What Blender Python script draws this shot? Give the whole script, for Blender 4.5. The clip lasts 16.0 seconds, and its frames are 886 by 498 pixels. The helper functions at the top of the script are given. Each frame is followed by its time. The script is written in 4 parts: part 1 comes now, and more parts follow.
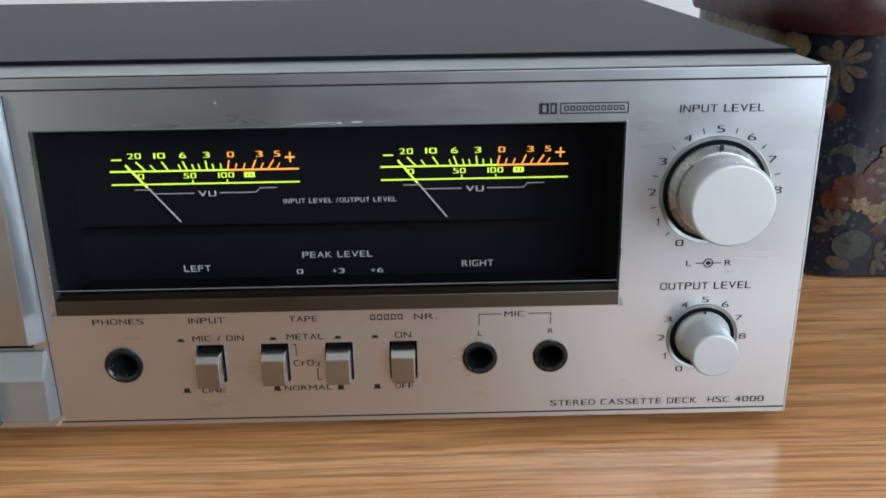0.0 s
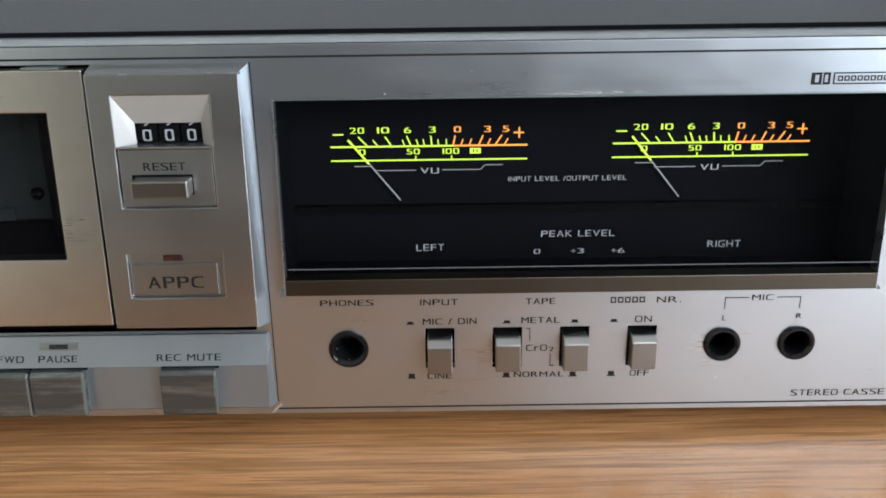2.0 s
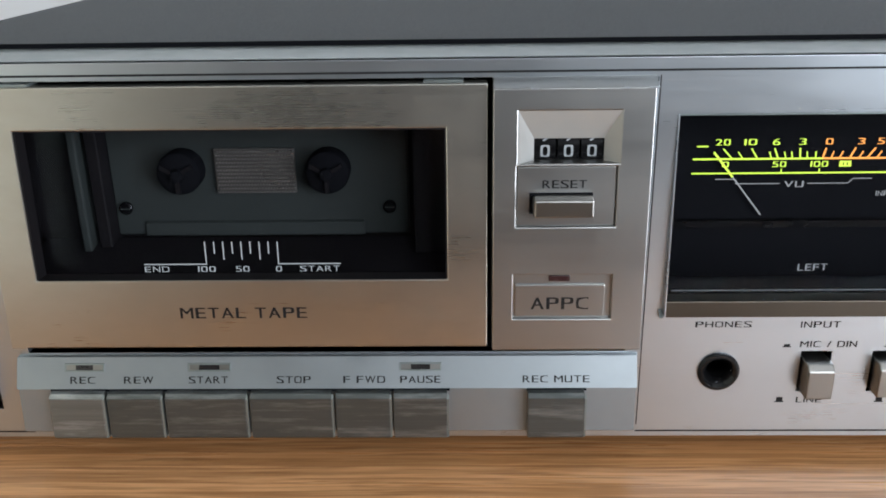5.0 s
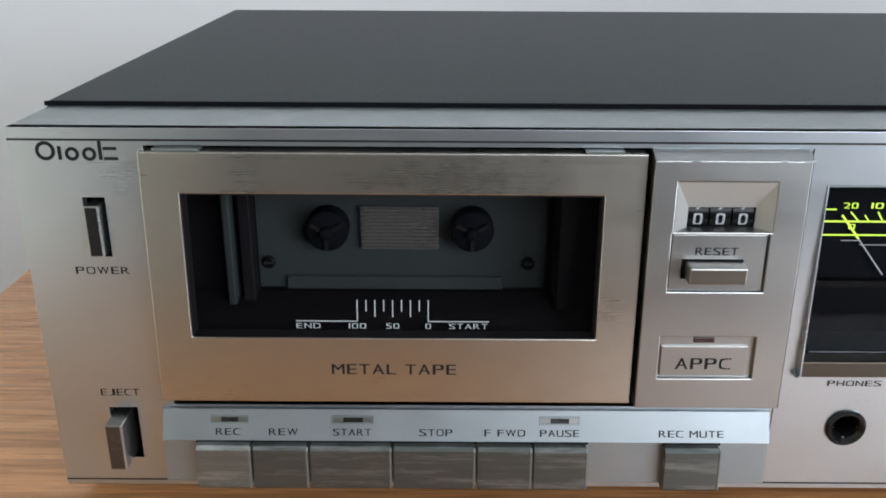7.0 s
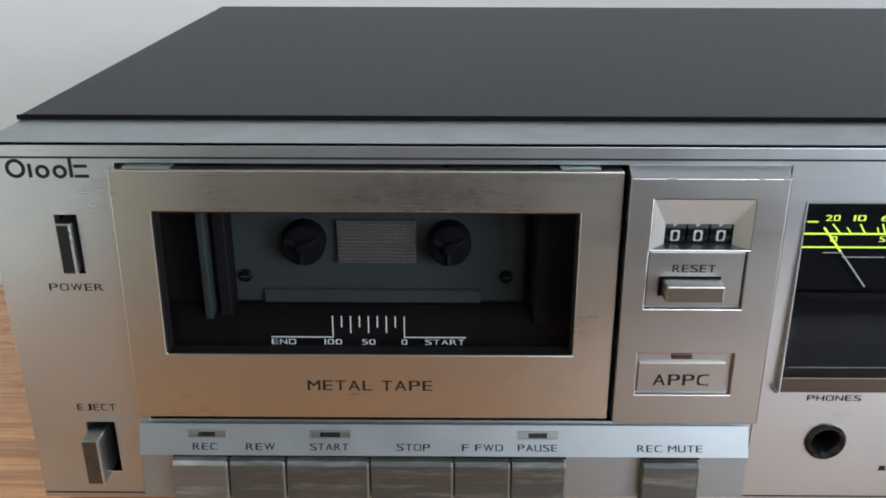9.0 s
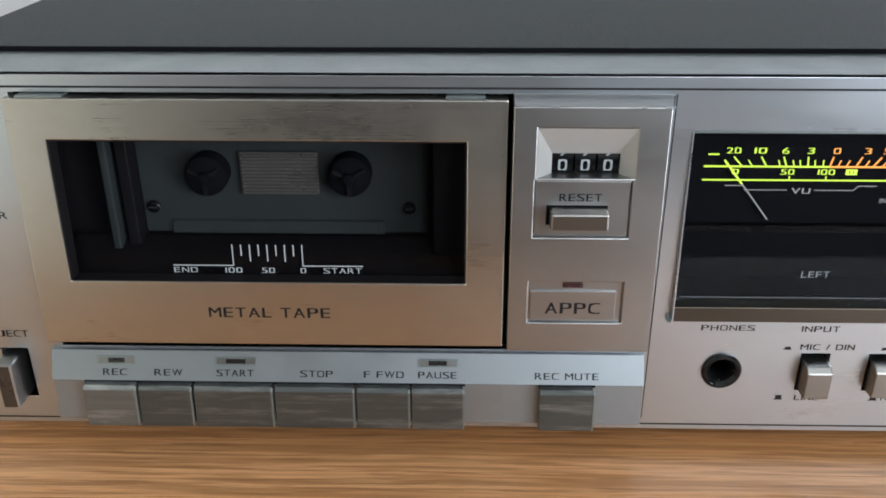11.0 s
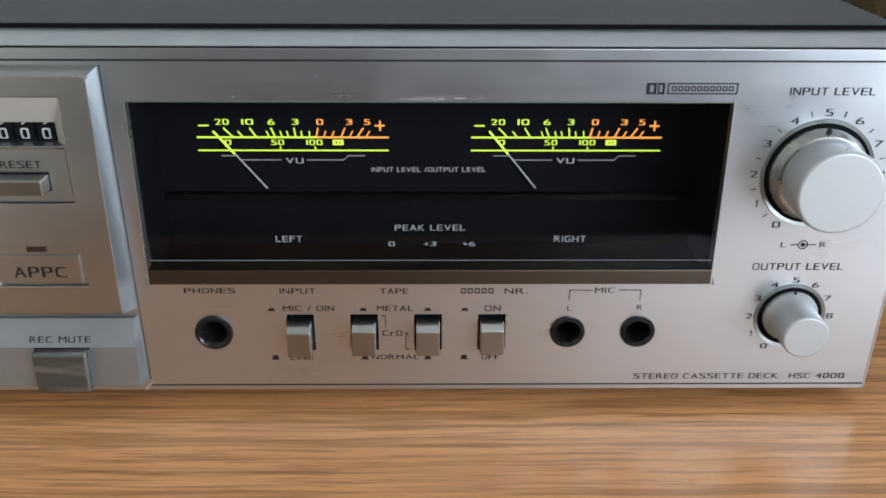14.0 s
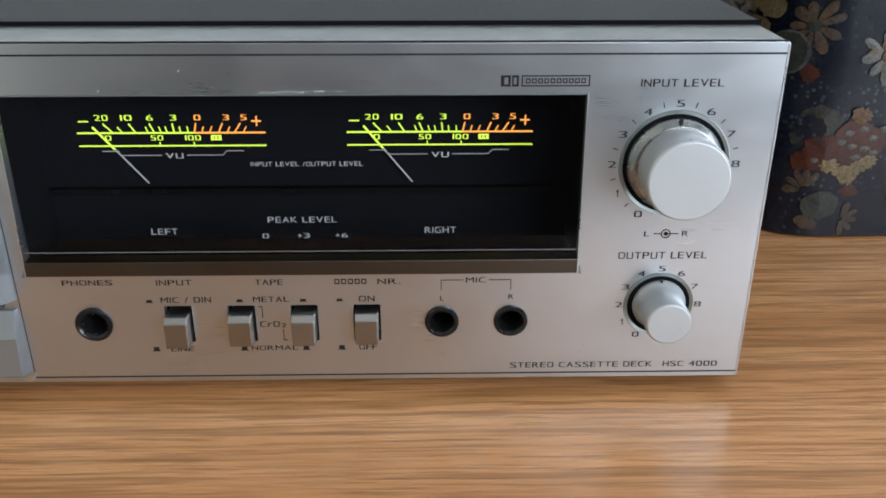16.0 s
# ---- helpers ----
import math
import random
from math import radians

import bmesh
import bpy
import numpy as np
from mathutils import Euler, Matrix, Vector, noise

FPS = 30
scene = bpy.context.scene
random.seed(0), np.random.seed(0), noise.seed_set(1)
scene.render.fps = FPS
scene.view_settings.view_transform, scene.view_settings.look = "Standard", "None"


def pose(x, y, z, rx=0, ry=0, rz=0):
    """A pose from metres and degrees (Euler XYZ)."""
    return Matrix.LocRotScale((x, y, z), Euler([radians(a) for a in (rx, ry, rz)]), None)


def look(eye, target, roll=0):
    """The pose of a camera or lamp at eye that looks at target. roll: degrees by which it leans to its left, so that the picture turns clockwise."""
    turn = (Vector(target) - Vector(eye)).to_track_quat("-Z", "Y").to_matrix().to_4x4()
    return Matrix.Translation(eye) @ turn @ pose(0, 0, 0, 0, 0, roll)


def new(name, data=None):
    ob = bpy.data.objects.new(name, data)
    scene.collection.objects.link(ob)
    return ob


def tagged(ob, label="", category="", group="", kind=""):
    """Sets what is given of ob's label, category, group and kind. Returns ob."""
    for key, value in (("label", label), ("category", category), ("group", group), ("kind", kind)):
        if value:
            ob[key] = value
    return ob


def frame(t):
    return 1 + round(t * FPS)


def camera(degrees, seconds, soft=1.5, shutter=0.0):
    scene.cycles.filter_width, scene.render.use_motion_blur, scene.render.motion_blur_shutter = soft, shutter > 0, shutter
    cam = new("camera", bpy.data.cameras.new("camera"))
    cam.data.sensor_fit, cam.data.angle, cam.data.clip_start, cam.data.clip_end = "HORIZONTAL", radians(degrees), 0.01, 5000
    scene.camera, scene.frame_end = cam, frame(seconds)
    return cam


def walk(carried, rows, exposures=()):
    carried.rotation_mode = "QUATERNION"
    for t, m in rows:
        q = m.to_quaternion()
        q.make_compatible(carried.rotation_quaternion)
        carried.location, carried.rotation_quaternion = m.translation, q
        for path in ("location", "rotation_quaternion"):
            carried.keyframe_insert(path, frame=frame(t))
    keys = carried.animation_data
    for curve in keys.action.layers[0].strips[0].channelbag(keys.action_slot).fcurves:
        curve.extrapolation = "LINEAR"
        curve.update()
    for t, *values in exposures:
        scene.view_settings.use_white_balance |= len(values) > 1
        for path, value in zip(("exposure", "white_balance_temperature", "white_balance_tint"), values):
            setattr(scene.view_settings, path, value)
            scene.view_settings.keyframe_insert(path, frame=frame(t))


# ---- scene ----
cam = camera(53.6, 16.0, soft=1.8)
PATH = [
    (0, (0.32788, -0.24526, 0.15304), (0.33173, 0.03660, 0.05039), -0.876),
    (0.5, (0.31899, -0.24506, 0.15257), (0.32232, 0.03672, 0.04968), -0.885),
    (1, (0.29987, -0.24107, 0.14884), (0.30159, 0.04110, 0.04700), -0.976),
    (1.5, (0.27963, -0.23921, 0.14975), (0.28007, 0.04289, 0.04769), -1.063),
    (2, (0.25975, -0.23515, 0.14171), (0.26012, 0.04763, 0.04153), -0.759),
    (2.5, (0.24752, -0.22325, 0.14234), (0.24820, 0.05761, 0.03691), -0.639),
    (3, (0.24012, -0.22602, 0.14707), (0.24086, 0.05376, 0.03881), -0.693),
    (3.5, (0.22240, -0.23025, 0.15103), (0.22160, 0.04974, 0.04332), -0.893),
    (4, (0.19927, -0.22776, 0.14828), (0.19729, 0.05242, 0.04105), -0.817),
    (4.5, (0.17646, -0.22423, 0.15041), (0.17192, 0.05588, 0.04308), -0.854),
    (5, (0.15954, -0.22126, 0.15097), (0.15275, 0.05838, 0.04254), -0.863),
    (5.2, (0.15275, -0.22273, 0.15517), (0.14509, 0.05706, 0.04719), -0.755),
    (7.3, (0.11247, -0.22115, 0.17046), (0.11263, 0.05819, 0.06107), 0.370),
    (7.5, (0.11995, -0.21690, 0.17196), (0.11941, 0.06161, 0.06046), 0.279),
    (8, (0.12164, -0.21617, 0.18085), (0.12088, 0.06159, 0.06749), 0.150),
    (8.2, (0.12069, -0.21586, 0.18233), (0.12069, 0.06223, 0.06979), 0.207),
    (10.3, (0.12571, -0.22137, 0.16765), (0.12109, 0.05230, 0.04484), -0.059),
    (10.5, (0.13041, -0.22301, 0.16827), (0.12572, 0.05018, 0.04439), -0.070),
    (11, (0.15402, -0.22220, 0.17273), (0.14788, 0.04856, 0.04368), -0.109),
    (11.5, (0.16893, -0.22656, 0.17405), (0.16063, 0.04307, 0.04278), -0.500),
    (12, (0.18683, -0.23250, 0.17880), (0.17924, 0.03660, 0.04642), -0.382),
    (12.5, (0.20992, -0.23598, 0.17909), (0.20419, 0.03358, 0.04754), -0.272),
    (13, (0.23246, -0.23114, 0.17316), (0.22961, 0.03807, 0.04081), -0.044),
    (13.5, (0.26438, -0.23577, 0.17414), (0.26701, 0.03375, 0.04241), 0.316),
    (14, (0.29963, -0.23663, 0.16941), (0.30354, 0.03396, 0.03992), 0.321),
    (14.5, (0.32141, -0.24040, 0.16747), (0.32687, 0.03142, 0.04065), 0.455),
    (15, (0.33585, -0.23884, 0.16301), (0.34187, 0.03321, 0.03672), 0.201),
    (15.5, (0.33917, -0.24135, 0.16522), (0.34444, 0.03038, 0.03820), 0.065),
    (16, (0.33738, -0.24551, 0.16565), (0.34312, 0.02706, 0.04046), 0.088),
]
walk(cam, [(t, look(eye, target, roll)) for t, eye, target, roll in PATH])

# ---- world, daylight ----
world = bpy.data.worlds.new("World")
scene.world = world
world.use_nodes = True
wn = world.node_tree.nodes
sky = wn.new("ShaderNodeTexSky")
sky.sky_type, sky.sun_disc = "NISHITA", False
sky.sun_elevation, sky.sun_rotation = radians(38), radians(70)
wn["Background"].inputs["Strength"].default_value = 0.10
world.node_tree.links.new(sky.outputs[0], wn["Background"].inputs["Color"])
scene.view_settings.exposure = 0.0


def daylight_lamp(eye, target, w, h, power, color):
    data = bpy.data.lights.new("unseen_daylight", "AREA")
    data.shape, data.size, data.size_y = "RECTANGLE", w, h
    data.energy, data.color = power, color
    ob = new("unseen_daylight", data)
    ob.matrix_world = look(eye, target)
    return ob


# daylight of the unseen side window, then an added high lamp for the table
daylight_lamp((2.12, -1.75, 0.20), (-0.6, -1.25, 0.0), 1.3, 1.4, 88, (0.82, 0.90, 1.0))
daylight_lamp((1.40, -2.42, 1.15), (0.4, 0.0, 0.05), 1.3, 1.0, 42, (0.86, 0.93, 1.0))


# ---- materials ----
def nodes_of(name):
    m = bpy.data.materials.new(name)
    m.use_nodes = True
    nt = m.node_tree
    return m, nt, nt.nodes["Principled BSDF"]


def noise_tex(nt, scale, stretch=(1, 1, 1), detail=3.0, rough=0.55, distort=0.0):
    tc = nt.nodes.new("ShaderNodeTexCoord")
    mp = nt.nodes.new("ShaderNodeMapping")
    mp.inputs["Scale"].default_value = stretch
    nz = nt.nodes.new("ShaderNodeTexNoise")
    nz.inputs["Scale"].default_value = scale
    nz.inputs["Detail"].default_value = detail
    nz.inputs["Roughness"].default_value = rough
    nz.inputs["Distortion"].default_value = distort
    nt.links.new(tc.outputs["Object"], mp.inputs["Vector"])
    nt.links.new(mp.outputs[0], nz.inputs["Vector"])
    return nz.outputs["Fac"]


def ramp(nt, fac, stops):
    r = nt.nodes.new("ShaderNodeValToRGB")
    el = r.color_ramp.elements
    while len(el) < len(stops):
        el.new(0.5)
    for e, (p, c) in zip(el, stops):
        e.position = p
        e.color = (*c, 1) if len(c) == 3 else c
    nt.links.new(fac, r.inputs["Fac"])
    return r.outputs["Color"]


def span(nt, fac, lo, hi, a=0.3, b=0.7):
    m = nt.nodes.new("ShaderNodeMapRange")
    m.inputs["From Min"].default_value, m.inputs["From Max"].default_value = a, b
    m.inputs["To Min"].default_value, m.inputs["To Max"].default_value = lo, hi
    nt.links.new(fac, m.inputs["Value"])
    return m.outputs["Result"]


def mixed(nt, fac, a, b, mode="MIX"):
    m = nt.nodes.new("ShaderNodeMix")
    m.data_type, m.blend_type = "RGBA", mode
    for sock, v in ((m.inputs[0], fac), (m.inputs[6], a), (m.inputs[7], b)):
        if isinstance(v, bpy.types.NodeSocket):
            nt.links.new(v, sock)
        elif isinstance(v, (int, float)):
            sock.default_value = v
        else:
            sock.default_value = (*v, 1)
    return m.outputs[2]


def bump(nt, bsdf, height, strength, distance):
    b = nt.nodes.new("ShaderNodeBump")
    b.inputs["Strength"].default_value, b.inputs["Distance"].default_value = strength, distance
    nt.links.new(height, b.inputs["Height"])
    nt.links.new(b.outputs[0], bsdf.inputs["Normal"])


def brushed(name, color, rough=0.36, grain=0.10, dirt=0.06, stretch=(2, 60, 1100), metal=1.0, scuff=0.0, spread=0.0):
    """Brushed aluminium, the grain running along x, with faint hand marks."""
    m, nt, p = nodes_of(name)
    g = noise_tex(nt, 4.0, stretch, 4.0, 0.6)
    d = noise_tex(nt, 28.0, (1, 1, 1.6), 4.0, 0.6)
    base = mixed(nt, span(nt, g, 0, grain), color, tuple(c * 0.72 for c in color))
    base = mixed(nt, span(nt, d, 0, dirt, 0.45, 0.75), base, (color[0] * 0.7, color[1] * 0.62, color[2] * 0.52))
    if scuff:
        w = noise_tex(nt, 60.0, (0.6, 1, 7.0), 5.0, 0.7)
        base = mixed(nt, span(nt, w, 0, scuff, 0.5, 0.72), base, (0.62, 0.64, 0.65))
    nt.links.new(base, p.inputs["Base Color"])
    p.inputs["Metallic"].default_value = metal
    if spread:
        # grain along x smears the shine up and down
        up = nt.nodes.new("ShaderNodeCombineXYZ")
        up.inputs[2].default_value = 1.0
        nt.links.new(up.outputs[0], p.inputs["Tangent"])
        p.inputs["Anisotropic"].default_value = spread
    r = nt.nodes.new("ShaderNodeMath")
    r.operation = "ADD"
    nt.links.new(span(nt, g, -0.02, 0.02), r.inputs[0])
    nt.links.new(span(nt, d, rough - 0.03, rough + 0.05), r.inputs[1])
    nt.links.new(r.outputs[0], p.inputs["Roughness"])
    return m


def plain(name, color, rough=0.5, metal=0.0, vary=0.12, scale=60.0, relief=0.0, coat=0.0, gloss=0.5):
    m, nt, p = nodes_of(name)
    n = noise_tex(nt, scale, (1, 1, 1), 4.0)
    nt.links.new(mixed(nt, span(nt, n, 0, vary * 2), color, tuple(c * 0.6 for c in color)), p.inputs["Base Color"])
    nt.links.new(span(nt, n, max(0.02, rough - 0.05), rough + 0.06), p.inputs["Roughness"])
    p.inputs["Metallic"].default_value = metal
    p.inputs["Coat Weight"].default_value = coat
    p.inputs["Specular IOR Level"].default_value = gloss
    if relief:
        bump(nt, p, noise_tex(nt, scale * 25, (1, 1, 1), 2.0), relief, 0.0003)
    return m


def glowing(name, color, strength):
    m, nt, p = nodes_of(name)
    p.inputs["Base Color"].default_value = (*[c * 0.3 for c in color], 1)
    p.inputs["Emission Color"].default_value = (*color, 1)
    p.inputs["Emission Strength"].default_value = strength
    return m


def glass(name, tint, mirror):
    """A thin tinted pane: lets light straight through, with a faint clear reflection."""
    m, nt, p = nodes_of(name)
    nt.nodes.remove(p)
    tr = nt.nodes.new("ShaderNodeBsdfTransparent")
    tr.inputs["Color"].default_value = (*tint, 1)
    gl = nt.nodes.new("ShaderNodeBsdfGlossy")
    gl.inputs["Color"].default_value = (0.75, 0.87, 1.0, 1)
    nt.links.new(span(nt, noise_tex(nt, 40, (1, 1, 1), 3), 0.03, 0.07), gl.inputs["Roughness"])
    mx = nt.nodes.new("ShaderNodeMixShader")
    mx.inputs["Fac"].default_value = mirror
    nt.links.new(tr.outputs[0], mx.inputs[1])
    nt.links.new(gl.outputs[0], mx.inputs[2])
    nt.links.new(mx.outputs[0], nt.nodes["Material Output"].inputs["Surface"])
    return m


def oak(name):
    """Oiled oak veneer, the grain running along x in fine wavering streaks."""
    m, nt, p = nodes_of(name)
    tc = nt.nodes.new("ShaderNodeTexCoord")
    drift = nt.nodes.new("ShaderNodeTexNoise")
    drift.inputs["Scale"].default_value, drift.inputs["Detail"].default_value = 12.0, 2.0
    nt.links.new(tc.outputs["Object"], drift.inputs["Vector"])
    push = nt.nodes.new("ShaderNodeVectorMath")
    push.operation = "MULTIPLY_ADD"
    push.inputs[1].default_value = (0.0, 0.0035, 0.0035)
    nt.links.new(drift.outputs["Color"], push.inputs[0])
    nt.links.new(tc.outputs["Object"], push.inputs[2])

    def streaks(along, across, detail, rough):
        mp = nt.nodes.new("ShaderNodeMapping")
        mp.inputs["Scale"].default_value = (along, across, across)
        nz = nt.nodes.new("ShaderNodeTexNoise")
        nz.inputs["Scale"].default_value = 1.0
        nz.inputs["Detail"].default_value, nz.inputs["Roughness"].default_value = detail, rough
        nt.links.new(push.outputs[0], mp.inputs["Vector"])
        nt.links.new(mp.outputs[0], nz.inputs["Vector"])
        return nz.outputs["Fac"]

    broad = streaks(2.5, 34, 3.0, 0.5)
    mid = streaks(9, 320, 3.0, 0.6)
    pores = streaks(24, 900, 3.0, 0.6)
    fine = streaks(50, 1500, 2.0, 0.5)
    c = ramp(nt, broad, [(0.3, (0.49, 0.218, 0.084)), (0.5, (0.60, 0.288, 0.120)), (0.7, (0.69, 0.364, 0.170))])
    c = mixed(nt, span(nt, mid, 0, 0.68, 0.47, 0.60), c, (0.30, 0.130, 0.046))
    c = mixed(nt, span(nt, pores, 0, 0.55, 0.50, 0.60), c, (0.22, 0.092, 0.033))
    c = mixed(nt, span(nt, fine, 0, 0.4, 0.5, 0.75), c, (0.60, 0.35, 0.16))
    nt.links.new(c, p.inputs["Base Color"])
    nt.links.new(span(nt, mid, 0.24, 0.34), p.inputs["Roughness"])
    bump(nt, p, pores, 0.08, 0.0004)
    return m


ALU = brushed("brushed_aluminium", (0.50, 0.535, 0.57), 0.30, 0.06, 0.08, metal=0.96, spread=0.2)
ALU_DOOR = brushed("brushed_door_aluminium", (0.51, 0.488, 0.445), 0.29, 0.05, 0.3)
ALU_UNIT = brushed("satin_counter_aluminium", (0.36, 0.36, 0.355), 0.32, 0.06, 0.12)
ALU_KEY = brushed("worn_key_aluminium", (0.115, 0.125, 0.123), 0.34, 0.5, 0.3, (3, 60, 300), metal=0.8, scuff=0.26)
ALU_KEY_WORN = brushed("rubbed_key_aluminium", (0.20, 0.215, 0.21), 0.36, 0.7, 0.2, (3, 60, 300), metal=0.8, scuff=0.5)
ALU_EDGE = plain("polished_edge", (0.25, 0.280, 0.274), 0.34, 0.75, 0.05, 80)
STRIP = plain("pale_satin_strip", (0.30, 0.325, 0.34), 0.40, 0.85, 0.10)
BRONZE = brushed("bronze_sill", (0.085, 0.072, 0.058), 0.38, 0.15, 0.1)
KNOB = plain("satin_silver_knob", (0.40, 0.42, 0.435), 0.46, 0.5, 0.04, 80)
KNOB_SIDE = plain("satin_knob_side", (0.36, 0.365, 0.355), 0.27, 0.95, 0.04, 80)
CHROME = brushed("button_chrome", (0.29, 0.28, 0.265), 0.33, 0.05, 0.04)
COVER = plain("charcoal_lacquered_steel", (0.0150, 0.0190, 0.0200), 0.44, 0.0, 0.03, 1500, 0.08, gloss=0.09)
# the table's brown reflection in the eject front, put into the colour
BUTTON_REFLECTION = plain("brown_table_reflection", (0.045, 0.033, 0.026), 0.3, 0.3, 0.1)
BUTTON_BLACK = plain("black_lacquer", (0.010, 0.0095, 0.0095), 0.35, 0.0, 0.1, gloss=0.2)
BLACK = plain("black_plastic", (0.004, 0.004, 0.0045), 0.2, 0.0, 0.1, 90, gloss=0.14)
SHINY_BLACK = plain("shiny_black_plastic", (0.006, 0.006, 0.0065), 0.15, 0.0, 0.1, 90, gloss=0.24)
# chrome darkened by colour for what the reset front reflects
DARK_REFLECTION = brushed("dark_reflecting_front", (0.20, 0.185, 0.165), 0.3, 0.05, 0.05)
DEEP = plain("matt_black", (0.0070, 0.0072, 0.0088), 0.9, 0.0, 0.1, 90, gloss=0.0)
BAY = plain("bay_grey", (0.027, 0.033, 0.031), 0.6, 0.0, 0.15, 70, gloss=0.25)
BAY_DARK = plain("bay_dark", (0.0075, 0.0065, 0.0075), 0.6, 0.0, 0.15, 70, gloss=0.15)
INK = plain("black_ink", (0.010, 0.010, 0.011), 0.6, 0.0, 0.15, 200, gloss=0.2)
WHITE_INK = plain("white_ink", (0.31, 0.325, 0.34), 0.6, 0.0, 0.08, 200)
GREEN = glowing("green_backlight", (0.62, 0.90, 0.08), 1.45)
ORANGE = glowing("orange_backlight", (1.0, 0.38, 0.07), 1.6)
DIMWHITE = glowing("pale_backlight", (0.70, 0.72, 0.74), 0.36)
SMOKED = glass("smoked_pane", (0.90, 0.90, 0.91), 0.009)
CLEAR = glass("tinted_door_pane", (0.80, 0.80, 0.82), 0.006)
POLISHED = plain("polished_chamfer", (0.50, 0.53, 0.56), 0.30, 0.9, 0.06, 80)
LED = plain("dark_red_lens", (0.03, 0.009, 0.010), 0.25)
LEDK = plain("dark_lens", (0.012, 0.010, 0.010), 0.25)
FUNNEL = plain("pale_satin_recess", (0.38, 0.375, 0.36), 0.42, 0.35, 0.04, 80)
RUBBER = plain("rubber", (0.018, 0.018, 0.018), 0.7)
OAK = oak("oiled_oak")
# near-black on unseen walls, to keep reflections in the panel dark
UNSEEN_DARK = plain("dark_unseen_wall", (0.06, 0.055, 0.05), 0.9, 0.0, 0.05, 6)
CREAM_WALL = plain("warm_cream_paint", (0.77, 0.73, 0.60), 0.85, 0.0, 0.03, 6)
PLASTER = plain("pale_plaster", (0.66, 0.67, 0.70), 0.85, 0.0, 0.03, 6, 0.05)
FLOORING = plain("dark_floor", (0.06, 0.042, 0.03), 0.5, 0.0, 0.2, 8)
CEILING_WHITE = plain("ceiling_white", (0.78, 0.78, 0.77), 0.9, 0.0, 0.03, 5)


# ---- mesh helpers (lengths in millimetres) ----
MM = 0.001


def part(name, bm, material, parent=None, label="", smooth=False, soft=0.0):
    me = bpy.data.meshes.new(name)
    bmesh.ops.recalc_face_normals(bm, faces=bm.faces)
    for v in bm.verts:
        v.co *= MM
    bm.to_mesh(me)
    bm.free()
    if smooth:
        me.polygons.foreach_set("use_smooth", [True] * len(me.polygons))
    me.materials.append(material)
    ob = new(name, me)
    if parent is not None:
        ob.parent = parent
    if label:
        ob["label"] = label
    if soft:
        bv = ob.modifiers.new("soft_edges", "BEVEL")
        bv.width, bv.segments, bv.limit_method, bv.angle_limit = soft * MM, 2, "ANGLE", radians(35)
        bv.harden_normals = False
    if smooth:
        es = ob.modifiers.new("crease", "EDGE_SPLIT")
        es.split_angle = radians(38)
    return ob


def thing(name, label, category, at=(0, 0, 0), group="", kind=""):
    ob = new(name)
    ob.location = at
    ob.empty_display_size = 0.02
    return tagged(ob, label, category, group, kind)


def box(x0, x1, y0, y1, z0, z1, bm=None):
    bm = bm or bmesh.new()
    v = [bm.verts.new((x, y, z)) for x in (x0, x1) for y in (y0, y1) for z in (z0, z1)]
    for f in ((0, 1, 3, 2), (4, 6, 7, 5), (0, 4, 5, 1), (2, 3, 7, 6), (0, 2, 6, 4), (1, 5, 7, 3)):
        bm.faces.new([v[i] for i in f])
    return bm


def prism(profile, x0, x1, bm=None, dx=None):
    """A (y, z) outline drawn out along x. dx: how far each corner of the far end is moved along x."""
    bm = bm or bmesh.new()
    a = [bm.verts.new((x0, y, z)) for y, z in profile]
    b = [bm.verts.new((x1 + (dx[i] if dx else 0), y, z)) for i, (y, z) in enumerate(profile)]
    n = len(profile)
    bm.faces.new(a)
    bm.faces.new(b[::-1])
    for i in range(n):
        bm.faces.new((a[i], b[i], b[(i + 1) % n], a[(i + 1) % n]))
    return bm


def lathe(rings, cx, cz, seg=48, bm=None, cap_first=False, cap_last=True):
    """(radius, y) rings turned round an axis along y through (cx, cz)."""
    bm = bm or bmesh.new()
    loops = []
    for r, y in rings:
        loops.append([bm.verts.new((cx + r * math.cos(2 * math.pi * i / seg), y, cz + r * math.sin(2 * math.pi * i / seg))) for i in range(seg)])
    for a, b in zip(loops, loops[1:]):
        for i in range(seg):
            j = (i + 1) % seg
            bm.faces.new((a[i], a[j], b[j], b[i]))
    if cap_first:
        bm.faces.new(loops[0])
    if cap_last:
        bm.faces.new(loops[-1])
    return bm


